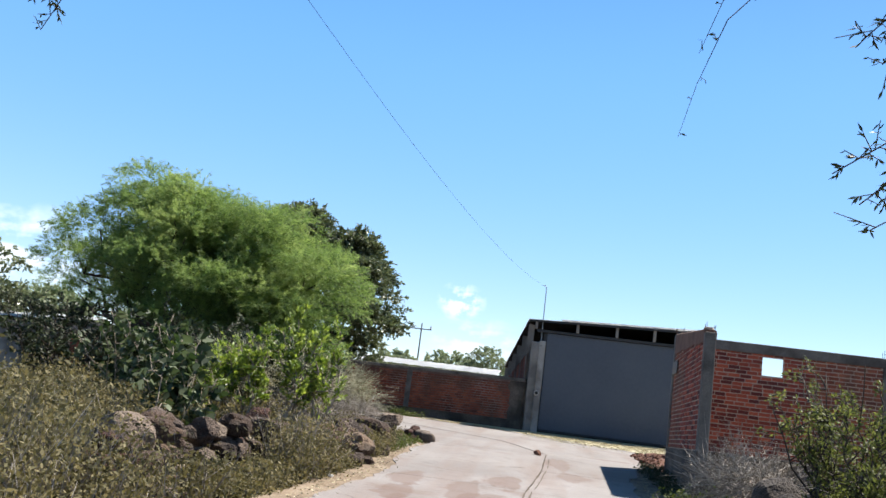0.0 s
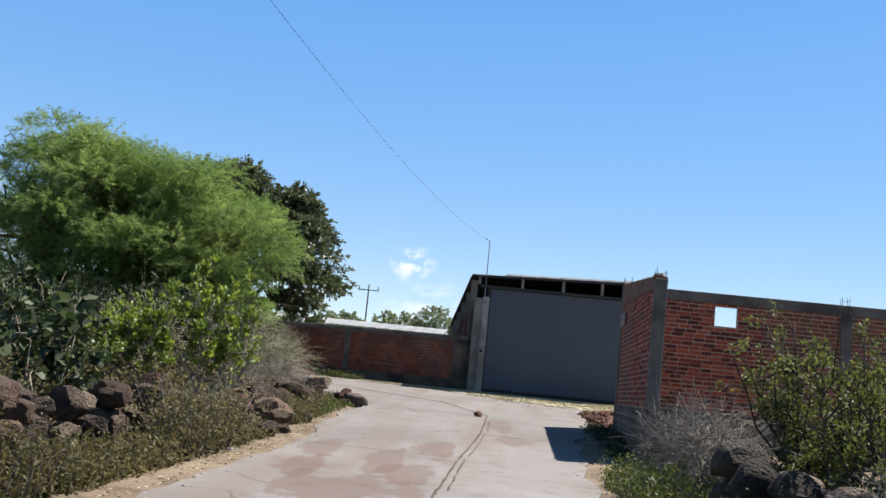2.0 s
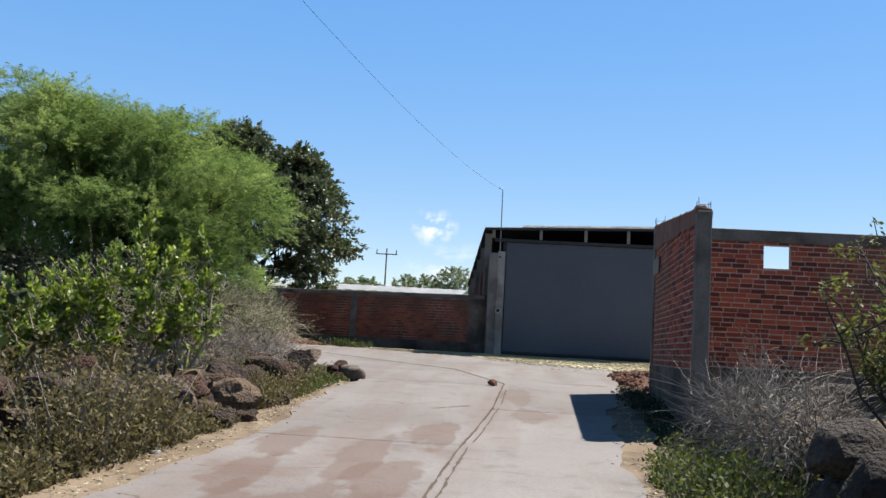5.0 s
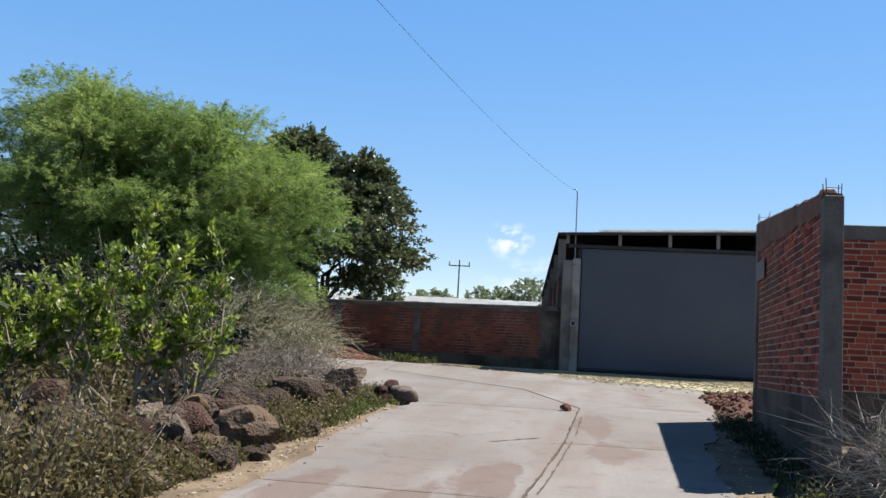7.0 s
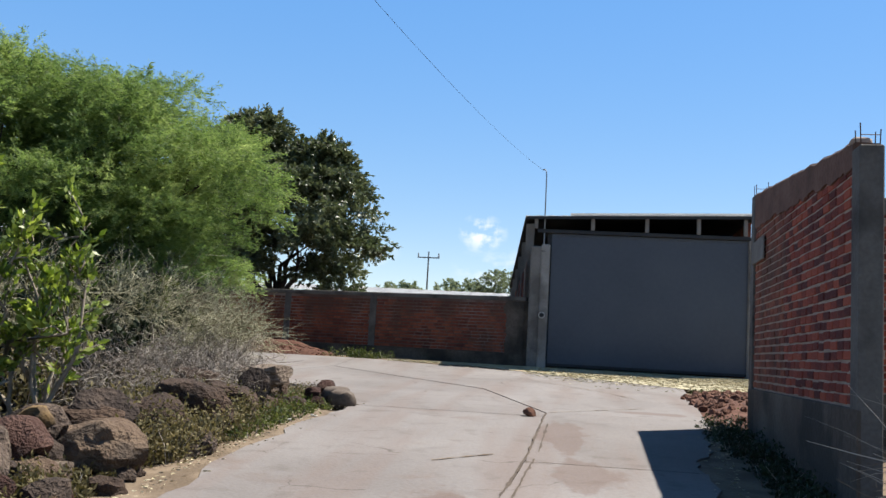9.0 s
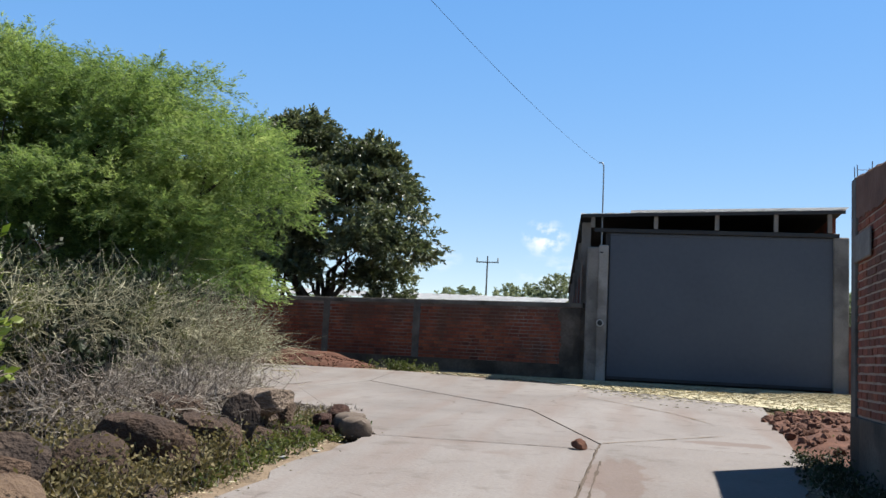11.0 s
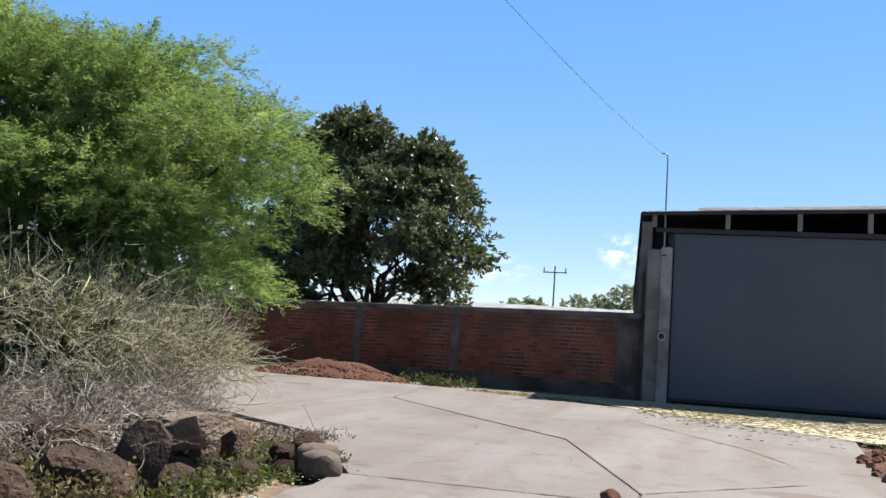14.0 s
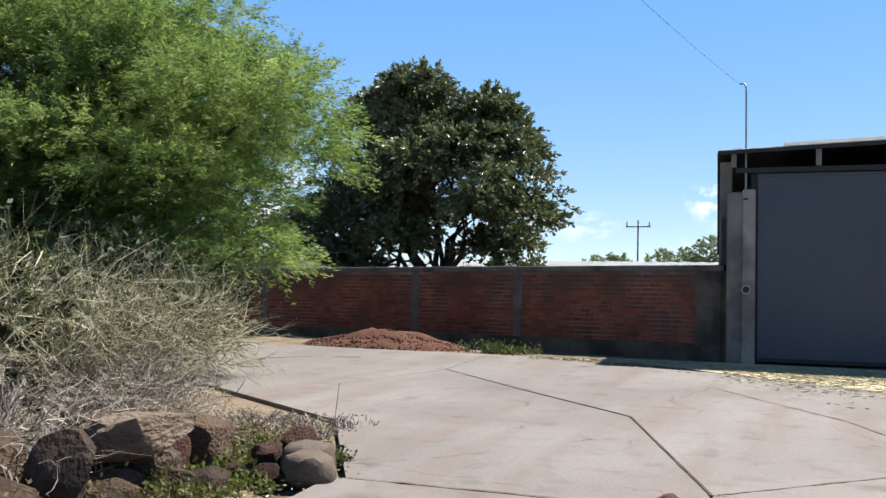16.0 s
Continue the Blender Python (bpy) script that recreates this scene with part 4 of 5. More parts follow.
# ---------- shrubs ----------
def shrub(name, label, base, height, spread, stems, leaf, leaf_n, leaf_m, bark_m, seed, stem_r=0.022, droop=0.0, flat=0.2, bare=0.35, category="shrub", twigs=7):
    r = np.random.default_rng(seed)
    s = tagged(new(name), label, category)
    base = np.array(base, float)
    lines, pts, al = [], [], []
    for i in range(stems):
        a = r.uniform(0, 2 * math.pi)
        end = base + [math.cos(a) * spread[0] * r.uniform(0.3, 1), math.sin(a) * spread[1] * r.uniform(0.3, 1), height * r.uniform(0.55, 1.0)]
        w = wander(base + [r.normal() * 0.12, r.normal() * 0.12, -0.1], end, r, 8, 0.08)
        lines.append((w, np.linspace(stem_r, 0.006, 8)))
        for k in range(twigs):
            t = r.uniform(bare, 1)
            i0 = min(int(t * 7), 6)
            p = w[i0] + (w[i0 + 1] - w[i0]) * (t * 7 - i0)
            q = p + np.append(r.normal(size=2) * 0.26 * spread[0] * 0.5, abs(r.normal()) * 0.16 * height * 0.5) 
            tw = wander(p, q, r, 4, 0.1)
            lines.append((tw, np.linspace(0.011, 0.004, 4)))
            m = max(1, leaf_n // (stems * twigs))
            u = r.random(m) ** 0.45
            pts.append(p + (q - p) * u[:, None] + r.normal(size=(m, 3)) * 0.03)
            al.append(np.tile((q - p) / (np.linalg.norm(q - p) + 1e-6), (m, 1)))
    part_mesh("branchwork", tubes("branchwork", lines, 5), bark_m, s, smooth=True)
    if leaf_n:
        part_mesh("foliage", quads_mesh("foliage", leaves(np.concatenate(pts), leaf[0], leaf[1], r, droop, flat, np.concatenate(al))), leaf_m, s)
    return s


for x, y, h, sp, st, nl, sd in ((-4.05, 18.5, 2.75, (0.85, 0.7), 8, 2700, 21), (-3.62, 18.75, 2.2, (0.75, 0.6), 6, 1400, 22), (-5.0, 18.8, 2.5, (1.0, 0.8), 10, 3200, 30), (-5.9, 18.3, 1.9, (0.9, 0.8), 9, 2600, 37)):
    tagged(shrub("leafy_shrub", "young shrub with bright glossy green leaves and pale stems", (x, y, zr(y)), h, sp, st, (0.098, 0.044), nl, M_SHRUB, M_PALEBARK, sd, stem_r=0.036, bare=0.5, droop=-0.25, twigs=11), group="young shrubs")
shrub("tobacco_plant", "tall plant with broad grey-green leaves", (-6.3, 16.8, zr(17)), 2.5, (1.3, 1.0), 9, (0.17, 0.11), 900, M_BROAD, M_PALEBARK, 23, droop=0.5)
shrub("tobacco_plant", "tall plant with broad grey-green leaves", (-7.8, 18.6, zr(18)), 2.8, (1.4, 1.0), 9, (0.17, 0.11), 900, M_BROAD, M_PALEBARK, 24, droop=0.5)
shrub("tobacco_plant", "tall plant with broad grey-green leaves", (-5.2, 14.8, zr(15)), 1.9, (1.0, 0.8), 7, (0.2, 0.14), 500, M_BROAD, M_PALEBARK, 25, droop=0.5)
shrub("thorn_bush", "thorny bush with small green leaves", (4.85, 12.6, zr(12)), 2.5, (1.25, 1.2), 34, (0.055, 0.026), 10500, M_THORN, M_BARK, 26, bare=0.15, twigs=12)
# bush added beside the view to throw shade on the roadside stones
shrub("thorn_bush", "thorny bush with small green leaves", (4.95, 10.9, zr(11)), 2.1, (0.9, 1.0), 18, (0.055, 0.027), 8000, M_THORN, M_BARK, 29, bare=0.2, twigs=12)
shrub("thorn_bush", "thorny bush with small green leaves", (6.4, 12.0, zr(12)), 2.2, (1.3, 1.3), 22, (0.055, 0.026), 8000, M_THORN, M_BARK, 27, bare=0.2, twigs=12)

for x, y, h, w, sd in ((-5.5, 24.2, 2.0, 1.3, 35), (-6.2, 22.6, 2.0, 1.3, 36)):
    shrub("thorn_bush", "half-dry thorn bush with sparse olive leaves among dead twigs", (x, y, zr(y)), h, (w, w), 24, (0.045, 0.02), 9000, M_THORN, M_OLIVETWIG, sd, stem_r=0.014, bare=0.3, twigs=12)


# bushes with shade in their leaf colour, added as dark backing behind twigs and crown
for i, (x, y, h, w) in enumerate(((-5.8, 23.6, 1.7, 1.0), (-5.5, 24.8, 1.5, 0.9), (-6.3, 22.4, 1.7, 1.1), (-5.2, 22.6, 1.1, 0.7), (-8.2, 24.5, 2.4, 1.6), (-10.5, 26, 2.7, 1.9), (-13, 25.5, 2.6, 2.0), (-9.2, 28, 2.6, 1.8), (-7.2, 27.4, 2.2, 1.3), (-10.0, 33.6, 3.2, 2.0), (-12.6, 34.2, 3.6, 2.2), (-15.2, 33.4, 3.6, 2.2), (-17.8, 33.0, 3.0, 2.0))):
    tagged(shrub("undergrowth_bush", "dense bush in shade-dark leaf colour, backing the tree and brushwood", (x, y, zr(y)), h, (w, w), 24, (0.12, 0.06), 7000, M_SHADELEAF, M_BARK, 120 + i, bare=0.08, twigs=12), group="undergrowth")


def brush(name, label, heaps, n, seed, length=(0.7, 1.8), rad=0.008, m=None, lift=0.15, lean=(0, 0)):
    """A heap of dry crossing twigs."""
    r = np.random.default_rng(seed)
    lines = []
    for i in range(n):
        cx, cy, cz, ax, ay, az = heaps[r.integers(len(heaps))]
        d = r.normal(size=3)
        d /= np.linalg.norm(d)
        p = np.array((cx, cy, cz)) + d * np.array((ax, ay, az)) * r.random() ** 0.4 * 0.85
        v = np.array((d[0] * 0.8 + lean[0], d[1] * 0.8 + lean[1], d[2] * 0.5 + lift)) + r.normal(size=3) * 0.5
        v /= np.linalg.norm(v)
        L = r.uniform(*length) * 0.5
        q = p + v * L
        q[2] -= 0.15 * L
        p[2], q[2] = max(p[2], zr(p[1]) + 0.02), max(q[2], zr(q[1]) + 0.03)
        k = rad * r.uniform(0.45, 1.3)
        w = wander(p, q, r, 6, 0.17)
        lines.append((w, np.linspace(k, k * 0.3, 6)))
        for j in range(7):
            s = w[1 + j % 5]
            e = s + (v + r.normal(size=3) * 0.65) * L * r.uniform(0.15, 0.4)
            e[2] = max(e[2], zr(e[1]) + 0.02)
            lines.append((np.array([s, (s + e) / 2 + r.normal(size=3) * 0.015, e]), [k * 0.5, k * 0.4, k * 0.15]))
    ob = part_mesh(name, tubes(name, lines, 3), m or M_TWIG)
    return tagged(ob, label, "brushwood", kind="stuff")


brush("brushwood", "tangled olive-tan dry thorn branches over a stone heap", [(-5.2, 24.4, 1.75, 1.2, 1.7, 0.65), (-6.0, 23.0, 1.75, 1.3, 1.5, 0.7), (-5.2, 25.2, 1.6, 1.2, 1.2, 0.6), (-6.6, 21.8, 1.6, 1.0, 1.2, 0.6), (-4.6, 25.9, 1.7, 0.8, 0.9, 0.55)], 1750, 31, (0.6, 1.6), 0.0066, M_OLIVETWIG, 0.12, (0.15, 0.0))
brush("brushwood", "heap of dead grey twigs hanging over the stones", [(-4.7, 24.2, 1.15, 0.9, 1.6, 0.4), (-5.2, 22.6, 1.1, 0.9, 1.4, 0.45), (-4.3, 22.4, 0.95, 0.6, 1.5, 0.25), (-4.0, 24.6, 1.0, 0.5, 0.9, 0.3), (-3.6, 22.6, 0.95, 0.5, 1.3, 0.2)], 1600, 33, (0.5, 1.3), 0.007, M_TWIG, 0.0, (0.2, -0.1))
brush("brushwood", "long bare sprays standing out of the brushwood", [(-6.3, 22.6, 1.9, 1.2, 1.4, 0.4), (-5.2, 24.2, 1.9, 1.0, 1.4, 0.3)], 28, 34, (1.6, 2.4), 0.009, M_OLIVETWIG, 0.7, (0.1, 0.0))
brush("brushwood", "loose heap of grey cut branches beside the bushes", [(4.9, 9.3, 0.4, 0.8, 1.1, 0.45)], 420, 38, (0.6, 1.4), 0.008)
brush("brushwood", "dry grey branches tangled over the stones", [(4.1, 15.7, 0.75, 0.5, 1.1, 0.35), (3.9, 14.6, 0.8, 0.5, 1.6, 0.4), (3.85, 13.6, 0.75, 0.5, 1.2, 0.35)], 430, 32, (0.7, 1.6), 0.007)


def weeds(name, label, where, n, leaf, m, seed, height=(0.25, 0.7), per=26, stem_m=None):
    """A low mass of weeds: thin stems with small leaves. where(r) gives a spot."""
    r = np.random.default_rng(seed)
    lines, pts, al = [], [], []
    for i in range(n):
        x, y, k = where(r)
        h = r.uniform(*height) * k
        p = np.array((x, y, zr(y) - 0.04))
        q = p + [r.normal() * 0.3 * h, r.normal() * 0.3 * h, h]
        lines.append((np.array([p, (p + q) / 2 + r.normal(size=3) * 0.04, q]), [0.006, 0.005, 0.002]))
        u = r.uniform(0.15, 1.05, (per, 1))
        pts.append(p + (q - p) * u + r.normal(size=(per, 3)) * (0.14 * h + 0.02))
        al.append(np.tile((q - p) / h, (per, 1)) * 0.4)
    P = np.concatenate(pts)
    P[:, 2] = np.maximum(P[:, 2], np.interp(P[:, 1], YS, ZS) + 0.01)
    t = tagged(new(name), label, "weeds", kind="stuff")
    part_mesh("stalks", tubes("stalks", lines, 3), stem_m or M_TWIG, t)
    part_mesh("leaves", quads_mesh("leaves", leaves(P, leaf[0], leaf[1], r, 0.0, 0.1, np.concatenate(al))), m, t)
    return t


def left_bank(r):
    y = r.uniform(2.5, 23.6)
    d = r.random() ** 0.8
    k = float(np.interp(y, [2, 9.0, 9.5, 12.6, 13.0, 14.8, 15.3, 16.9, 17.6, 18.5, 18.9, 21.6, 22.4, 24], [1.35, 1.2, 0.5, 0.4, 1.2, 1.1, 0.4, 0.35, 0.25, 0.3, 0.85, 0.65, 0.4, 0.3]))
    return lx(y) - 0.52 - d * (2.0 if y < 9.6 else (0.55 if y < 15 else 0.9)), y, k * (0.6 + 0.4 * min(1, d * 1.6) + 0.55 * noise.noise(Vector((y * 1.3, d * 3, 2))) + 0.25 * noise.noise(Vector((y * 3.1, d * 5, 8))))


def left_field(r):
    y = r.uniform(1, 26)
    return -5.0 - r.random() * 7, y, 1.0 + 0.3 * noise.noise(Vector((y * 0.6, 0, 5)))


def left_end(r):
    y = r.uniform(20.5, 25.4)
    return lx(y) - 0.25 - r.random() * 1.3, y, 0.5 if y < 23.5 else 0.3


def right_bank(r):
    y = r.uniform(6, 15.6)
    return rx(y) + 0.25 + r.random() * 1.0, y, 0.6 + 0.5 * noise.noise(Vector((y * 0.8, 9, 0)))


weeds("weeds", "low brownish green roadside weeds", left_bank, 4600, (0.055, 0.026), M_WEED, 51, (0.3, 0.8), 26)
weeds("weeds", "tall brown and green field weeds", left_field, 2600, (0.09, 0.038), M_WEED, 52, (0.5, 1.0), 30)
weeds("weeds", "leafy knee-high weeds before the stones", lambda r: (lx(20.0) - 0.35 - r.random() * 0.6, 18.9 + r.random() * 2.6, 1.0), 420, (0.05, 0.026), M_WEED, 59, (0.2, 0.45), 30)
weeds("weeds", "green weeds between the corner stones", lambda r: (-2.65 - r.random() * 1.2, 24.4 + r.random() * 1.6, 1.0), 300, (0.04, 0.02), M_WEED, 60, (0.08, 0.2), 22)
weeds("weeds", "dry yellow grass in the corner below the slab", lambda r: (-2.75 - r.random() * 1.9, 25.2 + r.random() * 2.2, 1.0), 520, (0.07, 0.012), M_TWIG, 62, (0.05, 0.12), 12, M_TWIG)
weeds("weeds", "fresh green weeds at the end of the stones", left_end, 520, (0.055, 0.028), M_GREENWEED, 53, (0.2, 0.5), 24)
weeds("weeds", "green weeds along the lane", right_bank, 950, (0.055, 0.026), M_GREENWEED, 54, (0.25, 0.6), 26)
weeds("weeds", "small green tuft at the foot of the wall", lambda r: (-4.5 + r.normal() * 0.45, 37.9 + r.normal() * 0.15, 0.6), 80, (0.08, 0.03), M_GREENWEED, 55, (0.25, 0.5), 16)
weeds("weeds", "thin green grass beside the rubble", lambda r: (4.95 + r.normal() * 0.25, 30 + r.uniform(-4, 3.5), 0.35), 220, (0.06, 0.014), M_GREENWEED, 56, (0.2, 0.4), 12)

# the leaf colour itself carries the shade at the wall foot
weeds("weeds", "weeds in shade-dark leaf colour at the foot of the brick wall", lambda r: (3.35 + r.random() * 0.5 + (r.uniform(0, 0.3)), r.uniform(17.0, 25.0), 0.7), 420, (0.05, 0.024), M_SHADELEAF, 58, (0.08, 0.3), 20)

# ---------- stones ----------
ROCKS = [rock_mesh("rock", (1, 1, 1), s, 0.26, c) for s, c in ((1.0, (0.82, 1.0)), (2.3, (0.5, 0.86)), (3.1, (0.66, 0.95)), (4.7, (0.55, 0.9)), (5.2, (0.72, 0.98)), (6.6, (0.5, 0.86)))]
for m in ROCKS:
    m.materials.append(M_ROCK)
ROUND = [rock_mesh("rock", (1, 1, 1), s, 0.26, (0.86, 1.1)) for s in (7.1, 8.4, 9.9, 11.3)]
for m in ROUND:
    m.materials.append(M_BOULDER)
ROCKS += ROUND
for s, m in ((12.7, M_REDROCK), (14.2, M_REDROCK), (15.8, M_OCHRE), (17.3, M_PALEROCK)):
    ROCKS.append(rock_mesh("rock", (1, 1, 1), s, 0.13 if m is M_PALEROCK else 0.24, (0.62, 0.95)))
    ROCKS[-1].materials.append(m)
# two more shapes in the shade-darkened rock colour, for the roadside pile
for s in (18.9, 20.4):
    ROCKS.append(rock_mesh("rock", (1, 1, 1), s, 0.26, (0.7, 0.98)))
    ROCKS[-1].materials.append(M_DARKROCK)
r = np.random.default_rng(61)


def rock(x, y, z, s, k, group, label="dark pitted volcanic field stone"):
    ob = new("rock", ROCKS[k % len(ROCKS)])
    ob.matrix_basis = pose(x, y, z, r.uniform(-12, 12), r.uniform(-12, 12), r.uniform(0, 360)) @ Matrix.Diagonal((*s, 1))
    return tagged(ob, label, "rock", group)


# the piled field wall along the lane, in rough courses
for y in np.arange(8.6, 24.2, 0.27):
    x0 = lx(y) - 1.05 + 0.2 * noise.noise(Vector((y * 0.5, 3, 0))) - float(np.interp(y, [8, 12, 15, 18], [0.5, 0.45, 0.25, 0.0]))
    tall = 3 if y < 14.5 else (2 if y < 19.5 else 1)
    for c in range(tall):
        s = r.uniform(0.26, 0.54) * (0.95 if y < 15 else 1.1)
        rock(x0 + r.uniform(-0.25, 0.25) - 0.12 * c, y + r.uniform(-0.15, 0.15), zr(y) - 0.07 + c * 0.27 + r.uniform(-0.06, 0.04) * c, (s * r.uniform(1.0, 1.4), s, s * r.uniform(0.65, 0.9)), r.integers(12), "piled field stones")
    if r.random() < 0.55:
        s = r.uniform(0.25, 0.45)
        rock(x0 + 0.5 + r.uniform(-0.1, 0.1), y, zr(y) - 0.06, (s, s, s * 0.75), r.integers(12), "piled field stones")
rock(-2.72, 18.15, zr(18.15) - 0.05, (0.78, 0.78, 0.62), 7, "", "big smooth brown boulder beside the lane")
rock(-3.3, 18.0, zr(18) + 0.36, (0.66, 0.42, 0.32), 12, "", "flat orange-stained stone on the pile")
for x, y, z, s, k in ((-3.15, 15.95, 0.2, 0.62, 10), (-2.95, 16.6, 0.0, 0.45, 6), (-3.7, 15.8, 0.3, 0.6, 8), (-3.35, 16.9, 0.3, 0.55, 3), (-2.95, 17.4, 0.0, 0.42, 9), (-3.15, 18.75, 0.3, 0.75, 1), (-2.85, 15.9, 0.0, 0.36, 6), (-4.2, 16.4, 0.5, 0.5, 11), (-3.6, 15.6, 0.0, 0.4, 7), (-3.3, 17.4, 0.1, 0.5, 2),
                      (-2.85, 20.4, 0.1, 0.85, 7), (-2.85, 21.7, 0.05, 0.8, 8), (-2.9, 19.7, 0.1, 0.72, 6)):
    rock(x, y, zr(y) - 0.05 + z, (s * 1.1, s, s * 0.8), k, "piled field stones")
for x, y, z, s in ((-1.97, 24.3, 0, 0.38), (-2.45, 25.3, 0.0, 0.3), (-4.6, 24.6, 0.1, 0.75), (-3.2, 24.5, 0.0, 0.62), (-3.2, 23.4, 0, 0.8), (-3.6, 22.4, 0.05, 0.8), (-3.9, 23.9, 0.1, 0.8), (-2.95, 21.7, 0, 0.72), (-4.4, 22.8, 0.2, 0.7)):
    rock(x, y, zr(y) - 0.04 + z, (s * 1.15, s, s * 0.85), 13 if x > -2 else r.integers(11), "stones at the corner of the lane")
for y in np.arange(9.6, 17.6, 0.42):
    for c in range(2):
        s = r.uniform(0.34, 0.6)
        rock(4.3 + r.uniform(-0.2, 0.2) + 0.1 * c, y + r.uniform(-0.2, 0.2), zr(y) - 0.05 + c * 0.36, (s * 1.2, s, s * 0.75), r.integers(6), "stones of the roadside pile")
for x, y, z, s, k in ((3.8, 10.9, 0.0, 0.8, 14), (3.8, 11.8, 0.0, 0.85, 15), (3.85, 10.1, 0.0, 0.65, 14), (3.62, 11.1, 0.5, 0.5, 15), (3.65, 11.7, 0.6, 0.58, 14), (3.85, 10.7, 0.5, 0.42, 15), (3.9, 12.5, 0.0, 0.6, 3), (4.1, 17.1, 0.0, 0.95, 5), (4.3, 16.3, 0.0, 0.7, 1)):
    rock(x, y, zr(y) - 0.05 + z, (s * 1.15, s, s * 0.8), k, "stones of the roadside pile")
for x, y, z, s, k in ((-2.12, 24.62, 0.02, 0.42, 13), (-2.33, 24.25, 0.0, 0.24, 11), (-2.45, 24.5, 0.1, 0.3, 10), (-2.35, 24.85, 0.16, 0.32, 11), (-2.6, 24.3, 0.0, 0.22, 10), (-2.6, 24.95, 0.0, 0.2, 1)):
    rock(x, y, zr(y) - 0.03 + z, (s * 1.2, s, s * 0.75), k, "stones at the corner of the lane")
rock(-2.8, 23.25, zr(23.2) + 0.36, (0.85, 0.62, 0.4), 5, "", "flat-topped dark stone block on the pile")
rock(-2.9, 22.5, zr(22.5) + 0.02, (0.5, 0.55, 0.85), 1, "", "upright split slab of dark stone")
lane_brick = new("brick_piece", rock_mesh("brick_piece", (0.28, 0.21, 0.17), 9, 0.2, (0.55, 0.75)))
lane_brick.data.materials.append(M_REDSOIL)
lane_brick.location = (0.9, 24.45, zr(24.45) + 0.03)
tagged(lane_brick, "lone reddish brown stone lying on the concrete lane", "stone")


def heap(name, label, cx, cy, ax, ay, h, m, seed, category, lumps=260, lump=0.05):
    """A spread heap: a rough mound with loose lumps on it."""
    bm = bmesh.new()
    rr = np.random.default_rng(seed)
    N = 26
    grid = [[None] * (N + 1) for _ in range(N + 1)]
    for i in range(N + 1):
        for j in range(N + 1):
            u, v = i / N * 2 - 1, j / N * 2 - 1
            d = max(0.0, 1 - (u * u + v * v) ** 0.5)
            z = h * (d ** 0.8) * (1 + 0.7 * noise.noise(Vector((u * 2.5 + seed, v * 2.5, 0)))) + (0.06 * noise.noise(Vector((u * 9, v * 9, seed))) if d > 0 else -0.05)
            x, y = cx + u * ax, cy + v * ay
            grid[i][j] = bm.verts.new((x, y, zr(y) + 0.02 + z))
    for i in range(N):
        for j in range(N):
            bm.faces.new((grid[i][j], grid[i + 1][j], grid[i + 1][j + 1], grid[i][j + 1]))
    hp = tagged(new(name), label, category, kind="stuff")
    part("mound", bm, m, hp, smooth=True)
    bm = bmesh.new()
    for k in range(lumps):
        a, q = rr.uniform(0, 2 * math.pi), rr.random() ** 0.6
        x, y = cx + math.cos(a) * q * ax, cy + math.sin(a) * q * ay
        z = zr(y) + 0.02 + h * max(0, 1 - q) ** 0.8
        s = lump * rr.uniform(0.5, 1.6)
        bmesh.ops.create_icosphere(bm, subdivisions=1, radius=s, matrix=pose(x, y, z, *rr.uniform(0, 360, 3)) @ Matrix.Diagonal((1, rr.uniform(0.6, 1), rr.uniform(0.5, 0.9), 1)))
    part("lumps", bm, m, hp)
    return hp


heap("soil_heap", "heap of reddish brown soil against the wall", -7.6, 38.4, 2.2, 1.0, 0.42, M_REDSOIL, 71, "soil", 1000, 0.03)
heap("rubble_heap", "low spread of reddish stone rubble beside the lane", 5.2, 28.6, 1.4, 3.6, 0.2, M_REDSOIL, 72, "rubble", 420, 0.08)
# straw scattered along the gate
rr = np.random.default_rng(73)
n = 34000
sx = 8.5 - 12.0 * rr.random(n) ** 1.5
sy = 37.6 - np.abs(rr.normal(size=n)) * np.where(sx > 0.5, 1.1, 0.6) * np.interp(sx, [-3.5, 0.5, 2, 8], [0.5, 0.9, 1.5, 1.9])
sz = np.interp(sy, YS, ZS) + 0.05 + rr.random(n) * 0.008
al = rr.normal(size=(n, 3)) * [1, 1, 0.1]
straw = quads_mesh("straw", leaves(np.stack([sx, sy, sz], 1), 0.13, 0.014, rr, 0.0, 0.985, al))
tagged(part_mesh("straw", straw, M_STRAW), "pale dry straw scattered before the gate", "straw", kind="stuff")
bed = thing("straw_bed", "trodden pale straw and dust along the gate", "straw", kind="structure")
slab("straw_patch", [(-1.6, 37.1), (0.5, 35.8), (1.6, 35.1), (2.4, 34.8), (2.4, 37.85), (0.4, 37.85)], 0.042, 0.0, M_STRAW, bed)
slab("straw_patch", [(2.4, 34.8), (3.2, 34.2), (4.5, 33.0), (8.5, 32.6), (8.5, 37.85), (2.4, 37.85)], 0.043, 0.0, M_STRAW, bed)
scrap = [(-2.25, 22.4, 0.09), (-2.05, 23.0, 0.08), (-2.4, 20.6, 0.1), (-2.35, 14.2, 0.11), (-2.5, 16.2, 0.12), (3.0, 12.0, 0.16)]
for i, (x, y, s) in enumerate(scrap):
    ob = new("litter_scrap", rock_mesh("litter_scrap", (s * 1.5, s, s * 0.5), 20 + i, 0.3))
    ob.data.materials.append(M_WHITE)
    ob.location = (x, y, zr(y) + 0.01)
    tagged(ob, "small crumpled white litter scrap", "litter", "litter beside the lane")

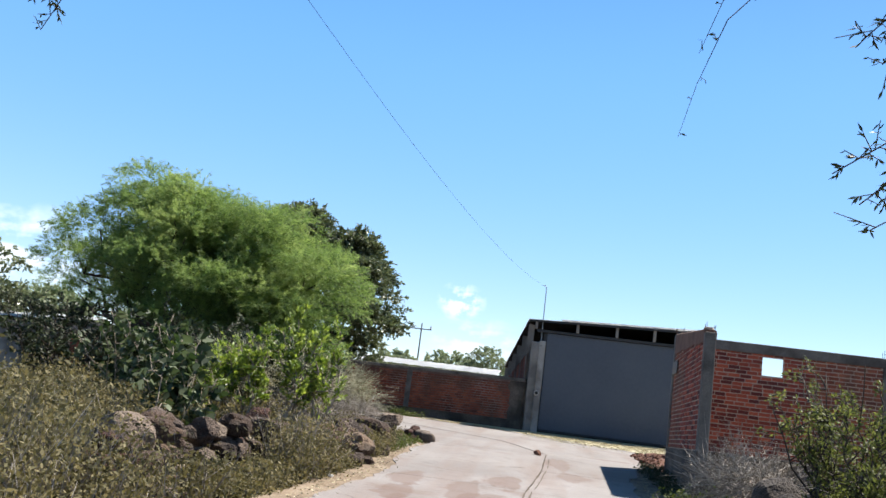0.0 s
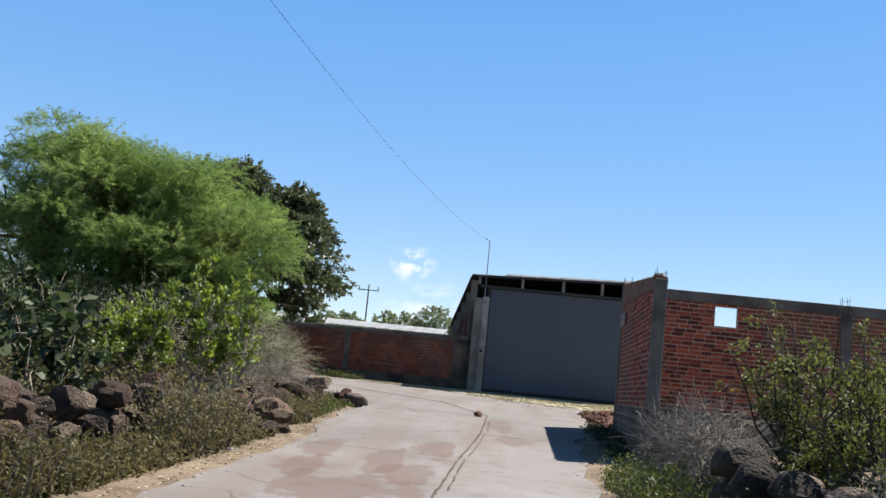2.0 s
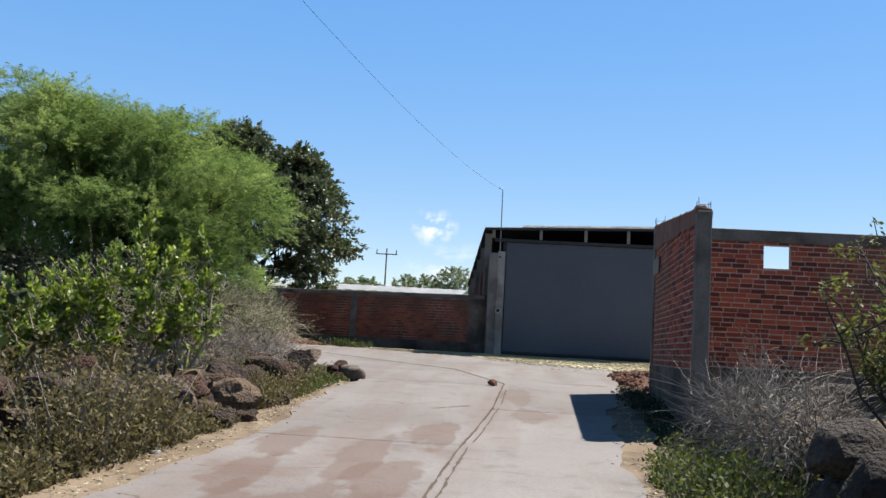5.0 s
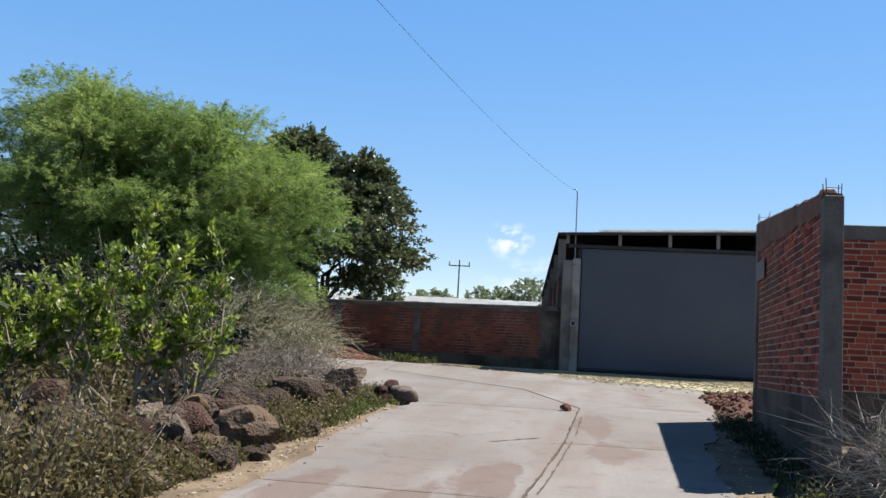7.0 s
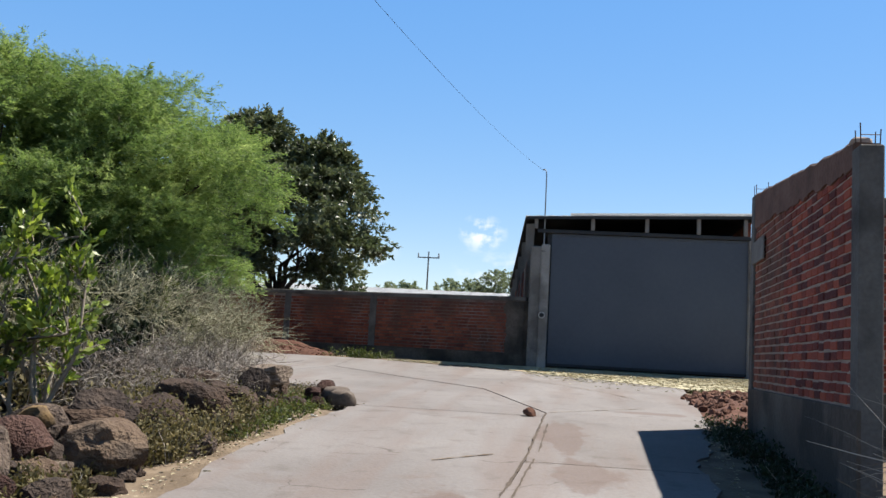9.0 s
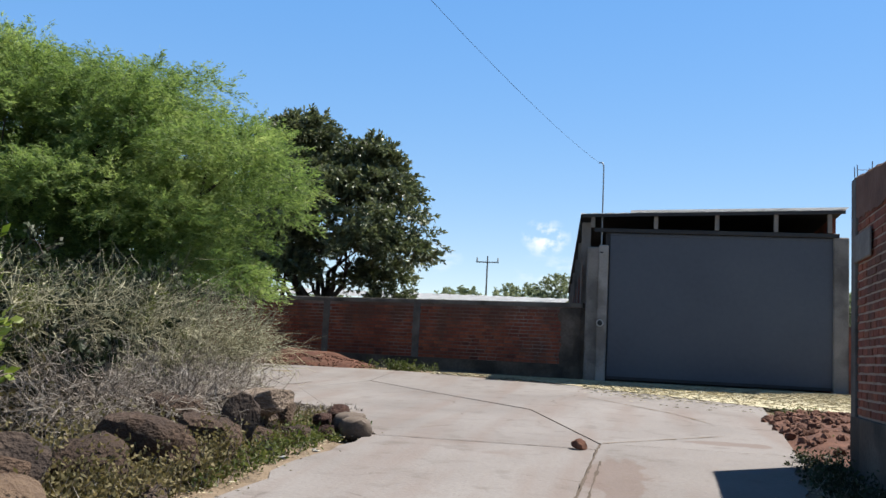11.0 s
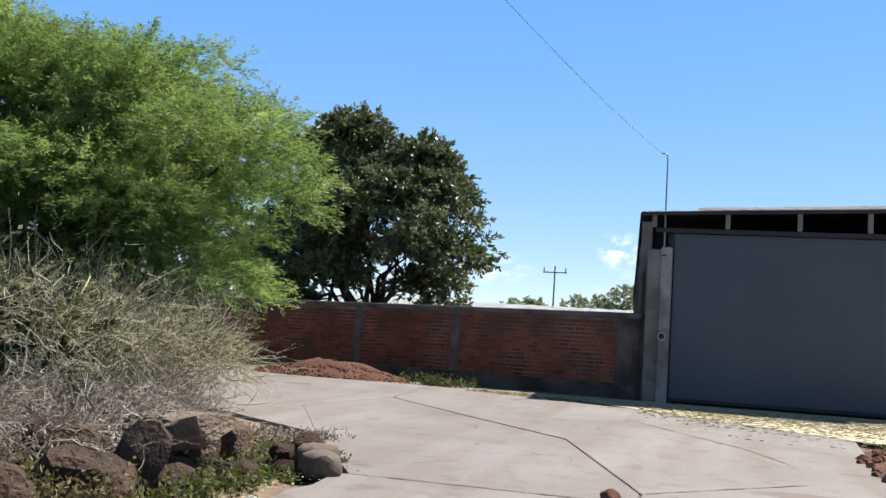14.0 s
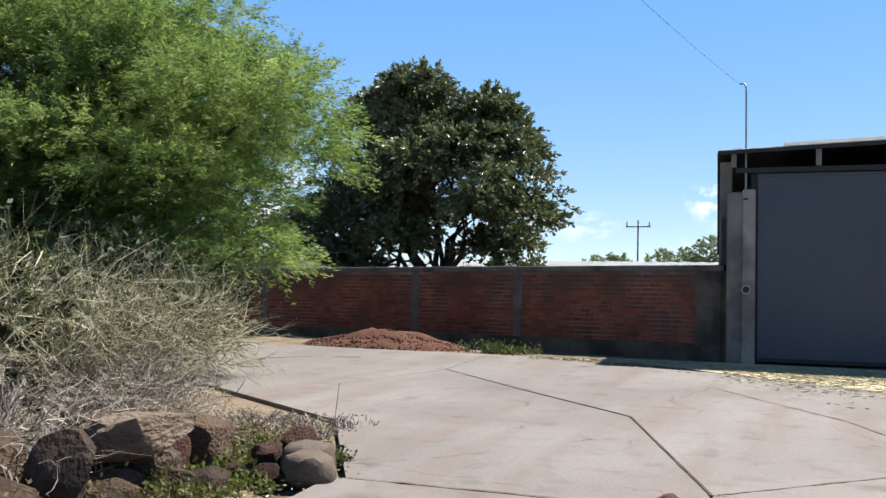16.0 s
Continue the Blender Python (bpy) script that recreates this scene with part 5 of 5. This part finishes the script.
# dry leaf and grit litter along the lane's edges
rr = np.random.default_rng(77)
n = 1400
ly = rr.uniform(2, 25, n)
left = rr.random(n) < 0.6
lxx = np.where(left, [lx(v) - 0.3 + abs(rr.normal()) * 0.16 for v in ly], [rx(v) + 0.3 - abs(rr.normal()) * 0.16 for v in ly])
lz = np.interp(ly, YS, ZS) + 0.038
al = rr.normal(size=(n, 3)) * [1, 1, 0.05]
lit = quads_mesh("leaf_litter", leaves(np.stack([lxx, ly, lz], 1), 0.05, 0.014, rr, 0.0, 0.97, al))
tagged(part_mesh("leaf_litter", lit, M_STRAW), "dry leaf litter along the edges of the lane", "litter", kind="stuff")

# ---------- beyond ----------
def far_roof(x0, x1, y0, y1, z0, z1, label):
    b = tagged(new("farm_shed"), label, "building")
    part("wall", boxes((x0 + 0.3, y0 + 0.3, 1.0, x1 - 0.3, y1 - 0.3, z0 - 0.1)), M_CEM, b)
    bm = bmesh.new()
    c = np.arange(x0, x1, 0.4)
    for k in range(2):
        for i, x in enumerate(c):
            bm.verts.new((x, (y0, y1)[k], (z0, z1)[k] + 0.03 * (i % 2)))
    bm.verts.ensure_lookup_table()
    m = len(c)
    for i in range(m - 1):
        bm.faces.new((bm.verts[i], bm.verts[i + 1], bm.verts[m + i + 1], bm.verts[m + i]))
    bmesh.ops.solidify(bm, geom=bm.faces[:], thickness=0.03)
    part("roof", bm, M_ROOF, b, "pale corrugated roof")
    return b


far_roof(-24, -1.5, 60, 68, 4.42, 5.22, "long low farm shed with a pale sheet roof")
far_roof(-27, -16.2, 48, 54, 4.1, 4.6, "low shed with a grey sheet roof behind the tree")
far_roof(-24, -16.5, 30, 34, 2.8, 3.2, "low dark shed with an old sheet roof")
ep = tagged(new("power_pole"), "distant power pole with a cross arm", "pole")
ex, ey = -13.9, 118.35
part_mesh("shaft", tubes("shaft", [(np.array([(ex, ey, 1.0), (ex, ey, 12.95)]), [0.13, 0.08])], 8), M_CEM, ep)
part("cross_arm", boxes((ex - 1.3, ey - 0.06, 12.18, ex + 1.3, ey + 0.06, 12.3)), M_CEM, ep)
for dx in (-1.2, 0, 1.2):
    bm = bmesh.new()
    bmesh.ops.create_cone(bm, cap_ends=True, segments=8, radius1=0.1, radius2=0.06, depth=0.45, matrix=Matrix.Translation((ex + dx, ey, 12.55)))
    part("insulator", bm, M_WHITE, ep)
hv, hf = [], []
for i in range(121):
    a = math.radians(-60 + i)
    d = 2200
    h = 42 + 38 * noise.noise(Vector((i * 0.09, 0, 0))) + 9 * noise.noise(Vector((i * 0.5, 3, 0)))
    hv += [(d * math.sin(a), d * math.cos(a), -5), (d * math.sin(a) * 1.15, d * math.cos(a) * 1.15, max(12, h))]
for i in range(120):
    hf.append((2 * i, 2 * i + 2, 2 * i + 3, 2 * i + 1))
hm = bpy.data.meshes.new("backdrop_hills")
hm.from_pydata(hv, [], hf)
hm.materials.append(M_HILL)
tagged(new("backdrop_hills", hm), "low hills on the horizon with haze in their colour", "hills", kind="structure")

# ---------- the bricks ----------
lwf = Matrix.Identity(4)
prev = 0.0
edges = sorted(LW_PILLARS) + [LW_LEN + 0.115]
for i, s in enumerate(edges):
    lay(lw, Matrix.Translation((prev, 0, 0)), s - 0.115 - prev, 1.37, 3.13, seed=80 + i)
    prev = s + 0.115
# x runs from the far column towards the near one
side = SIDE @ Matrix.Translation((0.04, SIDE_L - 0.27, 0)) @ pose(0, 0, 0, 0, 0, -90)
lay(yard, side, SIDE_L - 0.54, 1.24, 4.2, single=300, seed=91, top=lambda x: 3.46 + SIDE_RISE * (SIDE_L - 0.27 - x), near_end=True)
lay(yard, pose(4.36, 24.02, 0), 4.84, 1.27, 3.9, holes=[(hx0 - 4.36, hx1 - 4.36, hz0, hz1)], single=300, seed=92)
lay(yard, pose(9.45, 24.02, 0), 4.5, 1.27, 3.9, seed=93)
